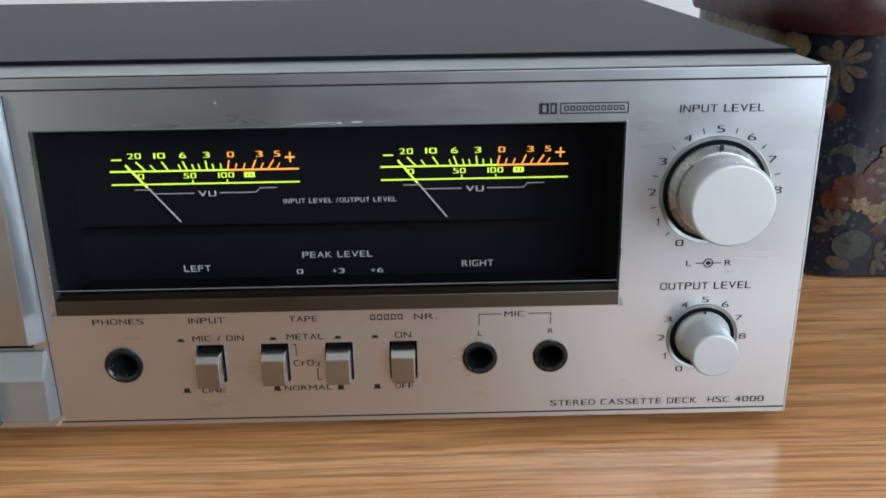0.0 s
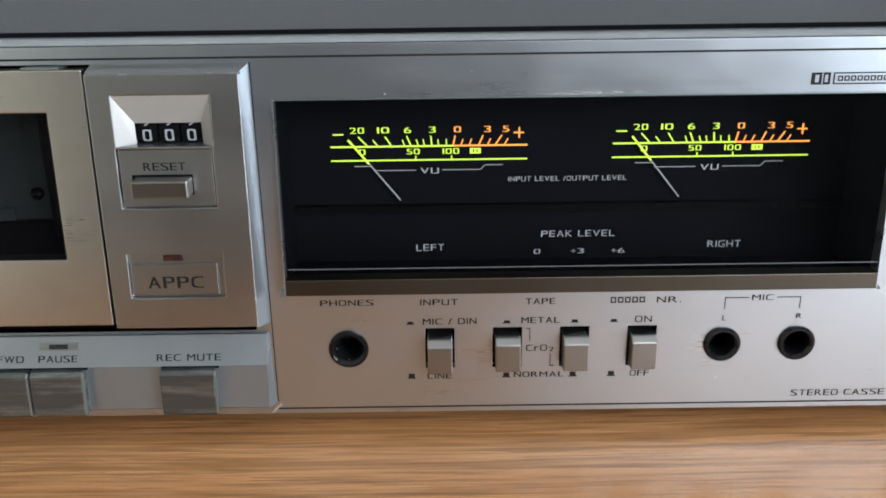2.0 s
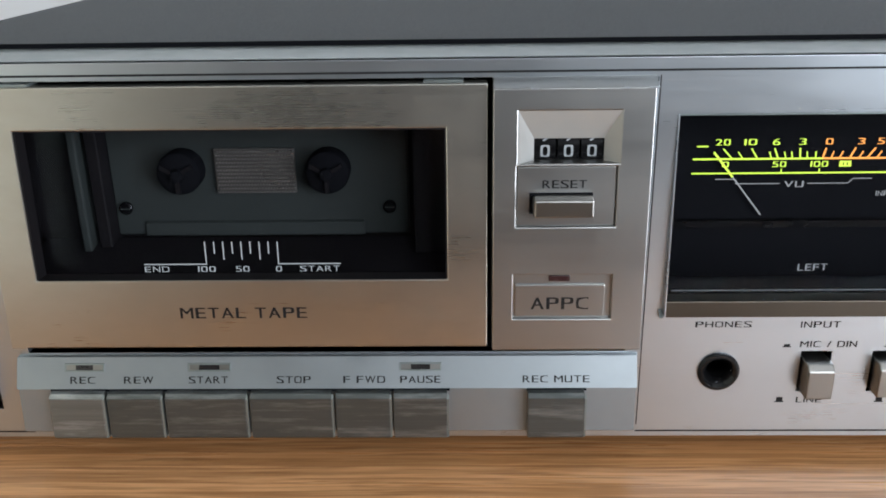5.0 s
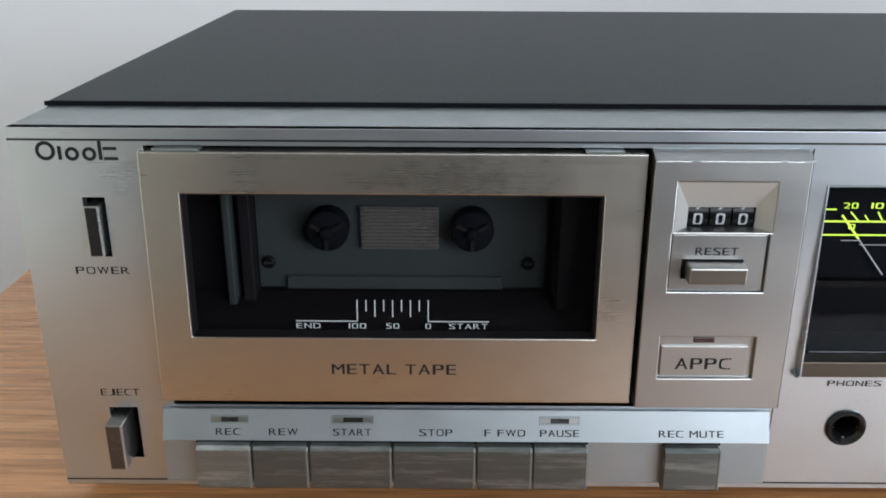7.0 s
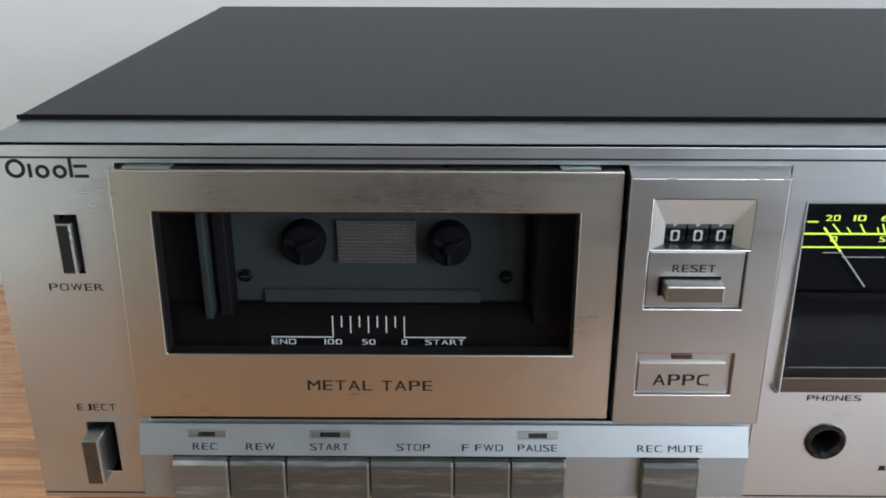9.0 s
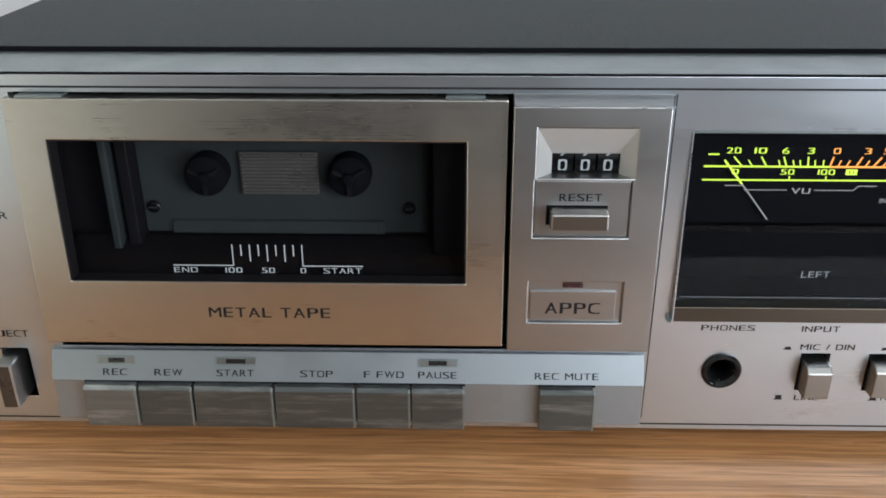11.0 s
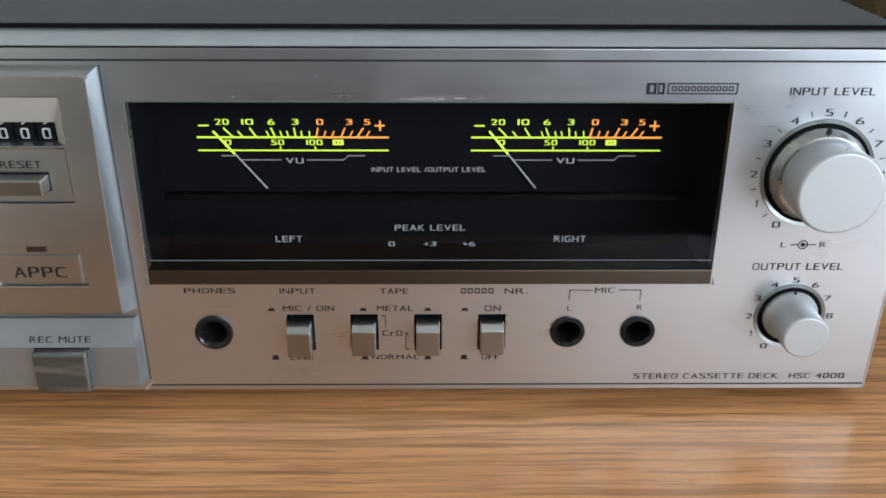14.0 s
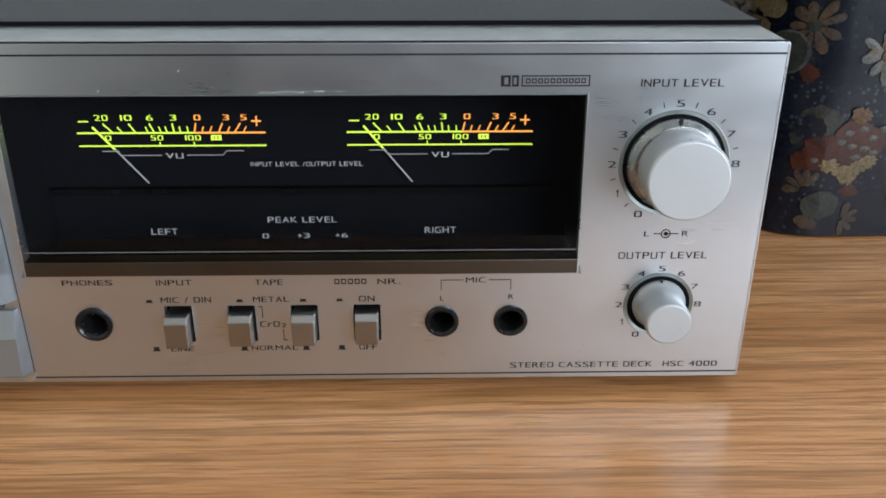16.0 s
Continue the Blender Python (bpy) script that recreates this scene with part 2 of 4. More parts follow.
def pierced(x0, x1, z0, z1, y0, y1, holes, bm=None):
    """An upright plate from y0 (front) to y1 with rectangular holes (x0, x1, z0, z1) right through it."""
    bm = bm or bmesh.new()
    xs = sorted({x0, x1, *[h[0] for h in holes], *[h[1] for h in holes]})
    zs = sorted({z0, z1, *[h[2] for h in holes], *[h[3] for h in holes]})
    nx, nz = len(xs) - 1, len(zs) - 1

    def solid(i, k):
        if not (0 <= i < nx and 0 <= k < nz):
            return False
        cx, cz = (xs[i] + xs[i + 1]) / 2, (zs[k] + zs[k + 1]) / 2
        return not any(h[0] < cx < h[1] and h[2] < cz < h[3] for h in holes)

    verts = {}

    def at(i, k, y):
        key = (i, k, y)
        if key not in verts:
            verts[key] = bm.verts.new((xs[i], y, zs[k]))
        return verts[key]

    for i in range(nx):
        for k in range(nz):
            if not solid(i, k):
                continue
            for y in (y0, y1):
                bm.faces.new([at(i, k, y), at(i + 1, k, y), at(i + 1, k + 1, y), at(i, k + 1, y)])
            for (di, dk), (a, b) in (((-1, 0), ((i, k), (i, k + 1))), ((1, 0), ((i + 1, k), (i + 1, k + 1))),
                                     ((0, -1), ((i, k), (i + 1, k))), ((0, 1), ((i, k + 1), (i + 1, k + 1)))):
                if not solid(i + di, k + dk):
                    bm.faces.new([at(*a, y0), at(*b, y0), at(*b, y1), at(*a, y1)])
    return bm


def bar(points, width, y, depth=0.12, bm=None):
    """A printed line of that width through (x, z) points, a little proud of y."""
    bm = bm or bmesh.new()
    for (xa, za), (xb, zb) in zip(points, points[1:]):
        d = Vector((xb - xa, zb - za))
        if d.length == 0:
            continue
        d.normalize()
        n = Vector((-d.y, d.x)) * width / 2
        e = d * width / 2
        q = [(xa - e.x + n.x, za - e.y + n.y), (xb + e.x + n.x, zb + e.y + n.y), (xb + e.x - n.x, zb + e.y - n.y), (xa - e.x - n.x, za - e.y - n.y)]
        f = [bm.verts.new((x, y - depth, z)) for x, z in q]
        b = [bm.verts.new((x, y, z)) for x, z in q]
        bm.faces.new(f)
        for i in range(4):
            bm.faces.new((f[i], f[(i + 1) % 4], b[(i + 1) % 4], b[i]))
    return bm


def ring(cx, cz, r0, r1, y, depth=0.12, seg=32, bm=None):
    return lathe([(r0, y), (r0, y - depth), (r1, y - depth), (r1, y)], cx, cz, seg, bm, cap_last=False)


GLYPHS = {}
# widths of the extended lettering, in cap heights
CELL = {"I": 0.2, "1": 0.3, "M": 1.5, "W": 1.75, "/": 0.7, ".": 0.2, "r": 0.8, "L": 1.1, "T": 1.25, "V": 1.4, "A": 1.4, "+": 1.0, "E": 1.15, "F": 1.1}


def squared(c, u, w):
    """Pulls the round strokes of a letter (u, w from -1 to 1) out towards its corners."""
    cy, hy, rounds = 0.0, 1.0, c in "OCGQ0S235689" or (c == "D" and u > 0)
    if c in "PR" and u > 0 and w > -0.1:
        cy, hy, rounds = 0.45, 0.55, True
    if c in "UJ" and w < -0.2:
        cy, hy, rounds = -0.2, 0.8, True
    if not rounds:
        return u, w
    v = (w - cy) / hy
    m = max(abs(u), abs(v))
    if m < 1e-6:
        return u, w
    k = 1 + (0.62 if c in "OCGQ0DUJ" else 0.4) * (math.hypot(u, v) / m - 1)
    return max(-1.0, min(1.0, u * k)), cy + hy * max(-1.0, min(1.0, v * k))


def glyph(c):
    """One letter of the built-in font: its corners from 0 to 1 across and in cap heights up, and its faces."""
    if c not in GLYPHS:
        cu = bpy.data.curves.new("lettering", "FONT")
        cu.body, cu.size, cu.resolution_u, cu.offset = c, 1.0, 4, -0.004
        ob = bpy.data.objects.new("lettering", cu)
        scene.collection.objects.link(ob)
        dg = bpy.context.evaluated_depsgraph_get()
        me = bpy.data.meshes.new_from_object(ob.evaluated_get(dg))
        vs, fs = [tuple(v.co[:2]) for v in me.vertices], [tuple(p.vertices) for p in me.polygons]
        bpy.data.objects.remove(ob)
        bpy.data.curves.remove(cu)
        bpy.data.meshes.remove(me)
        ax, bx = min(v[0] for v in vs), max(v[0] for v in vs)
        az, bz = min(v[1] for v in vs), max(v[1] for v in vs)
        out = []
        for x, z in vs:
            u, w = squared(c, 2 * (x - ax) / (bx - ax) - 1, 2 * (z - az) / (bz - az) - 1)
            lo, hi = (0.0, 1.0) if c.isupper() or c.isdigit() or c == "/" else {"r": (0.0, 0.74), "+": (0.1, 0.9), ".": (0.0, 0.18)}[c]
            out.append(((u + 1) / 2, lo + (w + 1) / 2 * (hi - lo)))
        GLYPHS[c] = (out, fs)
    return GLYPHS[c]


def letters(s, x0, x1, z0, z1, y, bold=0.06):
    """The words s in the built-in font, drawn wide and fitted to the rectangle, a little proud of y (a number, or a function of z)."""
    gap, blank = 0.36, 0.85
    total, run = 0.0, []
    for c in s:
        if c == " ":
            total += blank
            continue
        w = CELL.get(c, 1.3)
        run.append((c, total, w))
        total += w + gap
    total -= gap
    k = (x1 - x0 - bold) / total
    bm = bmesh.new()
    # struck twice, a hair apart, for the weight of the print
    for dx, lift in ((0.0, 0.10), (bold, 0.115)):
        for c, at, w in run:
            vs, fs = glyph(c)
            made = []
            for u, v in vs:
                z = z0 + v * (z1 - z0)
                made.append(bm.verts.new((x0 + (at + u * w) * k + dx, (y(z) if callable(y) else y) - lift, z)))
            for f in fs:
                try:
                    bm.faces.new([made[i] for i in f])
                except ValueError:
                    pass
    return bm


def shear(bm, fn):
    for v in bm.verts:
        v.co.y += fn(v.co.z)
    return bm


# ---- the room: unseen walls and floor coloured for what the metal reflects ----
def wall(name, x0, x1, y0, y1, z0, z1, mat, label, category="wall"):
    ob = part(name, box(x0, x1, y0, y1, z0, z1), mat)
    return tagged(ob, label, category, kind="structure")


wall("floor", -1700, 2300, -2600, 600, -800, -750, FLOORING, "dark brown floor of the room", "floor")
tagged(part("ceiling", box(-1700, 2300, -2600, 600, 1750, 1800), CEILING_WHITE), "plain white ceiling", "ceiling", kind="structure")
wall("wall_back", -1700, 2300, 520, 600, -750, 1750, PLASTER, "plain pale grey plaster wall behind the sideboard")
# unseen: the cream stretch brightens the panel's left, the dark one dims the door
wall("wall_left", -680, -600, -1400, 520, -750, 1750, CREAM_WALL, "unseen cream side wall that warms the reflection in the panel")
wall("added_wall_left", -680, -600, -2600, -1400, -750, 1750, UNSEEN_DARK, "unseen dark wall added to dim the reflection in the door")


def window_wall(name, u0, u1, z0, z1, hole, place, label):
    """A wall in the plane of x and z with one window opening, turned by the pose."""
    ob = part(name, pierced(u0, u1, z0, z1, 0, 90, [hole]), UNSEEN_DARK)
    ob.matrix_world = place
    return tagged(ob, label, "wall", kind="structure")


window_wall("wall_front", -1600, 2200, -750, 1750, (750, 2050, 650, 1650), pose(0, -2.6, 0), "unseen near-black wall with an added window opening")
window_wall("wall_right", -2510, 520, -750, 1750, (-2400, -1100, -500, 900), pose(2.29, 0, 0, 0, 0, 90), "unseen near-black side wall with a window opening")

# ---- the sideboard ----
board = thing("sideboard", "oiled oak sideboard top with straight grain under the deck", "sideboard", (0.45, 0.03, -0.75))
board_top = part("top", box(-95, 1150, -175, 440, -24, 0), OAK, None, soft=2.0)
board_body = part("body", box(-80, 1128, -155, 420, -750, -24), OAK, None)
for ob in (board_top, board_body):
    ob.parent = board
    ob.matrix_parent_inverse = Matrix.Translation((-0.45, -0.03, 0.75))


# ---- the cassette deck ----
deck = thing("cassette_deck", "brushed aluminium cassette deck with charcoal cover and lit meters", "cassette deck")


def slant(z):
    """How far the front of the tape door and of the counter block leans out."""
    return -3.0 - 3.5 * (110.0 - z) / 71.0


def block_y(z):
    """The same for the counter block, which stands further out."""
    return -5.5 - 2.0 * (110.0 - z) / 60.0


def pane_y(z):
    """The tinted pane lies well back in the door."""
    return slant(z) + 5.2


def meter_y(z):
    """The meter window leans out towards its sill."""
    return -0.25 - 2.5 * (101.5 - z) / 56.0


def strip_y(z):
    return -1.5 - 3.5 * (33.4 - z) / 8.4


# front panel with the tape bay, the meter window and the switch slots cut through it
SLOTS = [258.8, 278.7, 298.5, 318.4]
holes = [(35, 205, 34.0, 111.4), (214.6, 384.3, 45.5, 101.5), (17.3, 23.2, 80.2, 97.1), (16.0, 24.2, 15.6, 32.8)]
JACKS = [(231.8, 27.5, 5.9), (342.2, 27.5, 5.45), (364.2, 27.6, 5.45)]
holes += [(x - 3.5, x + 3.5, z - 3.5, z + 3.5) for x, z, _ in JACKS]
holes += [(c - 4.3, c + 4.3, 20.8, 33.7) for c in SLOTS]
panel = part("front_panel", pierced(0, 440, 6, 116, 0, 3, holes), ALU, deck, soft=0.35)
part("panel_frame", pierced(0, 440, 6, 116, 3, 27, [(3, 437, 9, 113)]), ALU_EDGE, deck, soft=0.35)
# added strip that carries the highlight down the panel's right edge
part("edge_highlight", prism([(0.9, 6.4), (-0.18, 6.4), (-0.18, 115.6), (0.9, 115.6)], 439.55, 440.2), POLISHED, panel, "bright strip for the highlight on the right edge of the panel", soft=0.15)
part("groove", bar([(0.2, 112.8), (439.8, 112.8)], 0.55, 0, 0.06), INK, deck, "thin black line along the top of the panel")
part("groove", bar([(0.2, 7.8), (32, 7.8)], 0.5, 0, 0.06), INK, deck)
part("groove", bar([(209.8, 7.8), (439.8, 7.8)], 0.5, 0, 0.06), INK, deck)
cover = part("cover", box(-0.8, 440.8, 27, 268, 8, 117.2), COVER, deck, "charcoal lacquered steel cover", soft=0.8)
part("cover_lip", box(-0.8, 440.8, 26.2, 27.1, 116.05, 117.3), DEEP, cover, "black lip of the cover")
for fx in (40, 400):
    for fy in (22, 225):
        foot = lathe([(9, 0), (10, 0), (10.5, 8.2), (10.5, 8.4)], 0, 0, 24)
        for v in foot.verts:
            v.co = Vector((fx + v.co.x, fy + v.co.z, v.co.y))
        bmesh.ops.holes_fill(foot, edges=foot.edges, sides=64)
        part("foot", foot, RUBBER, deck, "black rubber foot")


def lettering(s, x0, x1, z0, z1, y=0.0, mat=None, parent=None, bold=0.11):
    return part("lettering", letters(s, x0, x1, z0, z1, y, bold), mat or INK, parent or deck)


# nameplate: plain shapes, no letters
badge = part("badge", ring(9.5, 109.8, 1.65, 2.6, 0), INK, deck, "black printed maker's mark")
part("badge_mark", bar([(13.2, 107.9), (13.2, 110.6)], 0.95, 0), INK, badge)
for bx in (16.4, 20.9):
    part("badge_mark", ring(bx, 109.0, 0.95, 1.85, 0), INK, badge)
part("badge_mark", bar([(23.8, 107.9), (23.8, 112.0)], 0.95, 0), INK, badge)
part("badge_mark", bar([(25.0, 110.5), (27.7, 110.5)], 0.85, 0), INK, badge)
part("badge_mark", bar([(25.0, 107.8), (27.9, 107.8)], 0.85, 0), INK, badge)

# ---- power and eject buttons ----
def push_button(name, x0, x1, z0, z1, out, back=6.0):
    b = part(name, box(x0, x1, -out, back, z0, z1), CHROME, deck, "chromed push button in a dark slot", soft=0.45)
    return b


part("slot", box(16.6, 23.9, 8, 9, 79.4, 97.8), DEEP, deck)
part("slot", box(15.4, 24.8, 8, 9, 15.0, 33.4), DEEP, deck)
power = push_button("power_button", 18.2, 22.2, 81.0, 95.4, 2.6)
part("button_face", box(18.6, 21.7, -2.68, -2.4, 81.5, 95.0), BUTTON_BLACK, power, "black front of the power button")
# the highlight on the right edge, made as a bright strip; same on eject
part("rim_highlight", box(21.72, 22.24, -2.74, -2.2, 81.2, 95.2), POLISHED, power, "bright strip for the lit right edge")
eject = push_button("eject_button", 16.7, 21.6, 15.9, 31.0, 7.0)
part("button_face", box(17.1, 21.1, -7.08, -6.8, 16.4, 30.5), BUTTON_REFLECTION, eject, "eject button front, coloured dark brown as the table's reflection")
part("rim_highlight", box(21.12, 21.64, -7.14, -6.6, 16.1, 30.8), POLISHED, eject, "bright strip for the lit right edge")
lettering("POWER", 12.6, 27.4, 75.1, 77.2)
lettering("EJECT", 14.2, 25.4, 36.8, 39.0)

# ---- tape bay ----
bay = part("tape_bay", box(33, 207, 24, 25, 32, 113), BAY_DARK, deck, "dark tape bay")
part("bay_wall", box(33, 207, 3.2, 24, 32, 33.9), BAY_DARK, bay)
part("bay_wall", box(33, 207, 3.2, 24, 111.5, 113), BAY_DARK, bay)
part("bay_wall", box(31.5, 33, 3.2, 25, 32, 113), BAY_DARK, bay)
part("bay_wall", box(207, 208.5, 3.2, 25, 32, 113), BAY_DARK, bay)
part("bay_wall", box(163.4, 165.4, 3.2, 24, 34, 111.4), BAY_DARK, bay)
part("bay_plate", box(58.3, 144, 20, 23, 62.6, 106), BAY, bay, "grey metal plate behind the spindles", soft=0.4)
part("bay_rail", prism([(20, 67.0), (18.9, 66.4), (18.5, 62.7), (20, 62.6)], 66.8, 131), BAY, bay, soft=0.3)
part("bay_shelf", prism([(1.5, 56), (19, 60), (19, 62), (1.5, 58)], 37, 162), BAY_DARK, bay)
# light put into the colour: lit pillar in grey, shaded ones dark
part("bay_pillar", box(50.5, 53, 12, 20, 60, 108), BAY, bay, soft=0.6)
part("bay_pillar", box(54.6, 58.2, 14, 22, 60, 108), BAY_DARK, bay, soft=0.5)
part("bay_pillar", box(146, 160, 10, 22, 60, 108), BAY_DARK, bay, soft=0.5)
for sx in (79.8, 121.6):
    hub = part("spindle", lathe([(6.2, 20), (6.3, 15.5), (6.0, 14.2), (5.0, 13.4), (2.0, 13.0), (1.7, 11.4), (0.8, 11.0)], sx, 82.6, 36), DEEP, bay, "black tape spindle", smooth=True)
    for a in range(3):
        w = 2 * math.pi * a / 3 - math.pi / 2
        part("spindle_fin", bar([(sx + 2.0 * math.cos(w), 82.6 + 2.0 * math.sin(w)), (sx + 4.6 * math.cos(w), 82.6 + 4.6 * math.sin(w))], 1.1, 13.5, 1.2), BAY_DARK, hub)
for sx in (61.6, 138.5):
    screw = part("screw", lathe([(1.9, 20), (1.9, 19), (1.4, 18.6)], sx, 71.0, 20), BLACK, bay, "dark cross-head screw")
    part("screw_slot", bar([(sx - 1.2, 71.0), (sx + 1.2, 71.0)], 0.4, 18.6, 0.05), BAY, screw)
lamp_plate = part("reflector", box(89.2, 111.9, 18.6, 20, 75.6, 88.6), plain("reflector_tin", (0.20, 0.185, 0.17), 0.4, 0.6, 0.2), bay, "ribbed silvery light reflector")
for i in range(11):
    z = 76.2 + i * 1.12
    part("rib", prism([(18.6, z), (18.1, z + 0.4), (18.6, z + 0.8)], 89.6, 111.5), lamp_plate.data.materials[0], lamp_plate)

studs = bmesh.new()
for row in range(12):
    for col in range(26):
        cx, cz = 90.0 + col * 0.85 + (row % 2) * 0.42, 76.1 + row * 1.08
        base = [studs.verts.new((cx + dx, 18.0, cz + dz)) for dx, dz in ((-0.3, -0.26), (0.3, -0.26), (0.3, 0.26), (-0.3, 0.26))]
        tip = studs.verts.new((cx, 17.55, cz + 0.1))
        for i in range(4):
            studs.faces.new((base[i], base[(i + 1) % 4], tip))
tagged(part("studs", studs, plain("bright_tin", (0.42, 0.40, 0.37), 0.3, 0.8, 0.2), lamp_plate), kind="stuff")

# door: a leaning frame with a pane
door = part("tape_door", shear(pierced(34.2, 166.0, 39.0, 110.4, 0, 5.0, [(44.3, 155.4, 58.6, 99.4)]), slant), ALU_DOOR, deck, "brushed aluminium tape door with a window", soft=0.3)
part("door_pane", shear(box(43.6, 156.0, 5.25, 6.4, 57.6, 100.4), slant), CLEAR, door, "tinted clear pane").visible_shadow = False
# dark lining added to make the window's reveal look shaded
part("reveal_shade", shear(pierced(44.32, 155.38, 58.62, 99.38, 0.35, 5.0, [(44.75, 155.0, 58.66, 99.0)]), slant), BAY_DARK, door, "added dark lining that shades the reveal of the door window")
lettering("METAL TAPE", 82.4, 117.1, 47.7, 50.8, slant, INK, door, 0.2)


def pane_bar(pts, w):
    return shear(bar(pts, w, 5.2, 0.08), slant)


part("tape_scale", pane_bar([(72.3, 61.25), (89.4, 61.25), (89.4, 67.5)], 0.32), WHITE_INK, door, "white printed tape scale")
part("tape_scale", pane_bar([(109.2, 67.5), (109.2, 61.25), (126.1, 61.25)], 0.32), WHITE_INK, door)
for i in range(1, 8):
    x = 89.4 + i * (109.2 - 89.4) / 8
    part("tape_scale", pane_bar([(x, 67.5), (x, 62.7 if i % 2 == 0 else 64.4)], 0.34), WHITE_INK, door)
for s, xa, xb in (("END", 72.2, 79.0), ("100", 86.9, 91.8), ("50", 97.3, 101.1), ("0", 108.4, 110.0), ("START", 115.0, 125.9)):
    lettering(s, xa, xb, 59.05, 60.65, pane_y, WHITE_INK, door, 0.05)
part("door_catch", box(38, 50, -2.6, 4, 110.55, 111.1), ALU_EDGE, door, "bright hinge tab")
part("door_catch", box(150, 160, -2.6, 4, 110.55, 111.1), ALU_EDGE, door)


# ---- counter block ----
block_holes = [(173.6, 199.4, 90.4, 104.0), (173.3, 199.0, 73.6, 89.8), (172.8, 199.0, 47.7, 60.4)]
block = part("counter_block", shear(pierced(167.3, 207.55, 38.5, 109.6, 0, 8, block_holes), block_y), ALU_UNIT, deck, "satin aluminium block with tape counter and reset button", soft=0.4)
side = bmesh.new()
ends = [(207.6, block_y(109.6), 109.6), (209.1, -0.05, 111.3), (209.3, -0.05, 36.5), (207.6, block_y(38.5), 38.5), (207.6, 2.5, 38.5), (207.6, 2.5, 109.6)]
sv = [side.verts.new(p) for p in ends]
for f in ((0, 1, 2, 3), (0, 5, 1), (3, 2, 4), (1, 5, 4, 2), (0, 3, 4, 5)):
    side.faces.new([sv[i] for i in f])
part("block_side", side, STRIP, block, "bright chamfered edge of the block")
part("block_top", prism([(block_y(109.6) + 0.1, 109.65), (-0.1, 111.5), (2.4, 111.5), (2.4, 109.65)], 167.4, 207.55, dx=[0, 1.2, 1.2, 0]), ALU_UNIT, block, "sloping top of the block", soft=0.15)
part("seam", bar([(209.5, 111.4), (209.7, 10.2)], 0.3, 0, 0.05), INK, deck, "thin dark seam beside the block")
for cx, w in ((176.5, 2.2), (199.5, 1.3), (205.6, 2.6)):
    part("edge_wear", box(cx, cx + w, block_y(109.6) - 0.06, block_y(109.6) + 0.3, 109.25, 109.66), POLISHED, block, "bare worn spot on the edge")
# funnel down to the number wheels
rec = bmesh.new()
o = [(173.6, 90.4), (199.4, 90.4), (199.4, 104.0), (173.6, 104.0)]
n_ = [(177.9, 89.6), (195.8, 89.6), (195.8, 96.1), (177.9, 96.1)]
ov = [rec.verts.new((x, block_y(z), z)) for x, z in o]
nv = [rec.verts.new((x, -2.2, z)) for x, z in n_]
for i in range(4):
    rec.faces.new((ov[i], ov[(i + 1) % 4], nv[(i + 1) % 4], nv[i]))
part("counter_funnel", rec, FUNNEL, block, "pale satin recess of the counter")
part("counter_box", box(176, 198, 9, 10, 84, 100), DEEP, block)
for i, wx in enumerate((180.8, 186.8, 192.8)):
    wheel = bmesh.new()
    seg = 40
    la = [wheel.verts.new((wx - 2.75, 4.4 - 6.2 * math.cos(2 * math.pi * k / seg), 93.0 + 6.2 * math.sin(2 * math.pi * k / seg))) for k in range(seg)]
    lb = [wheel.verts.new((wx + 2.75, v.co.y, v.co.z)) for v in la]
    for k in range(seg):
        wheel.faces.new((la[k], la[(k + 1) % seg], lb[(k + 1) % seg], lb[k]))
    wheel.faces.new(la)
    wheel.faces.new(lb[::-1])
    drum = part("number_wheel", wheel, BLACK, block, "black counter wheel with white numerals", smooth=True)
    for s, dz in (("9", 3.8), ("0", -0.35), ("1", -4.5)):
        tx = letters(s, wx - 1.2, wx + 1.2, -1.6, 1.6, 0, 0.1)
        for v in tx.verts:
            a = (v.co.z + dz) / 6.2
            v.co.y, v.co.z = 4.4 - 6.28 * math.cos(a), 93.0 + 6.28 * math.sin(a)
        part("numeral", tx, WHITE_INK, drum)
part("reset_recess", shear(box(173.1, 199.2, 1.5, 4.2, 73.4, 90.0), block_y), ALU_UNIT, block)
part("reset_plate", shear(box(173.7, 198.6, 0.7, 4, 74.0, 89.5), block_y), ALU_UNIT, block, soft=0.15)
lettering("RESET", 180.0, 191.3, 83.9, 86.0, lambda z: block_y(z) + 0.7, INK, block)
part("reset_button", box(177.6, 192.8, -11.0, 0, 77.5, 82.2), CHROME, block, "chromed reset bar", soft=0.5)
part("button_face", box(178.1, 192.3, -11.07, -10.8, 78.0, 81.7), DARK_REFLECTION, bpy.data.objects["reset_button"], "reset bar front with its dark reflection in the colour")
part("reset_slot", shear(box(176.7, 193.0, 0.55, 0.72, 77.2, 82.7), block_y), DEEP, block)
part("appc_recess", shear(box(172.6, 199.2, 1.4, 4, 47.5, 60.6), block_y), ALU_UNIT, block)
part("appc_plate", shear(box(173.5, 197.2, 0.5, 1.6, 48.4, 57.3), block_y), ALU_UNIT, block, soft=0.15)
part("indicator", shear(box(182.3, 188.0, 0.9, 2, 58.2, 59.8), block_y), LED, block, "dark red indicator lens", soft=0.2)
lettering("APPC", 177.6, 193.0, 50.4, 53.8, lambda z: block_y(z) + 0.5, INK, block, 0.22)

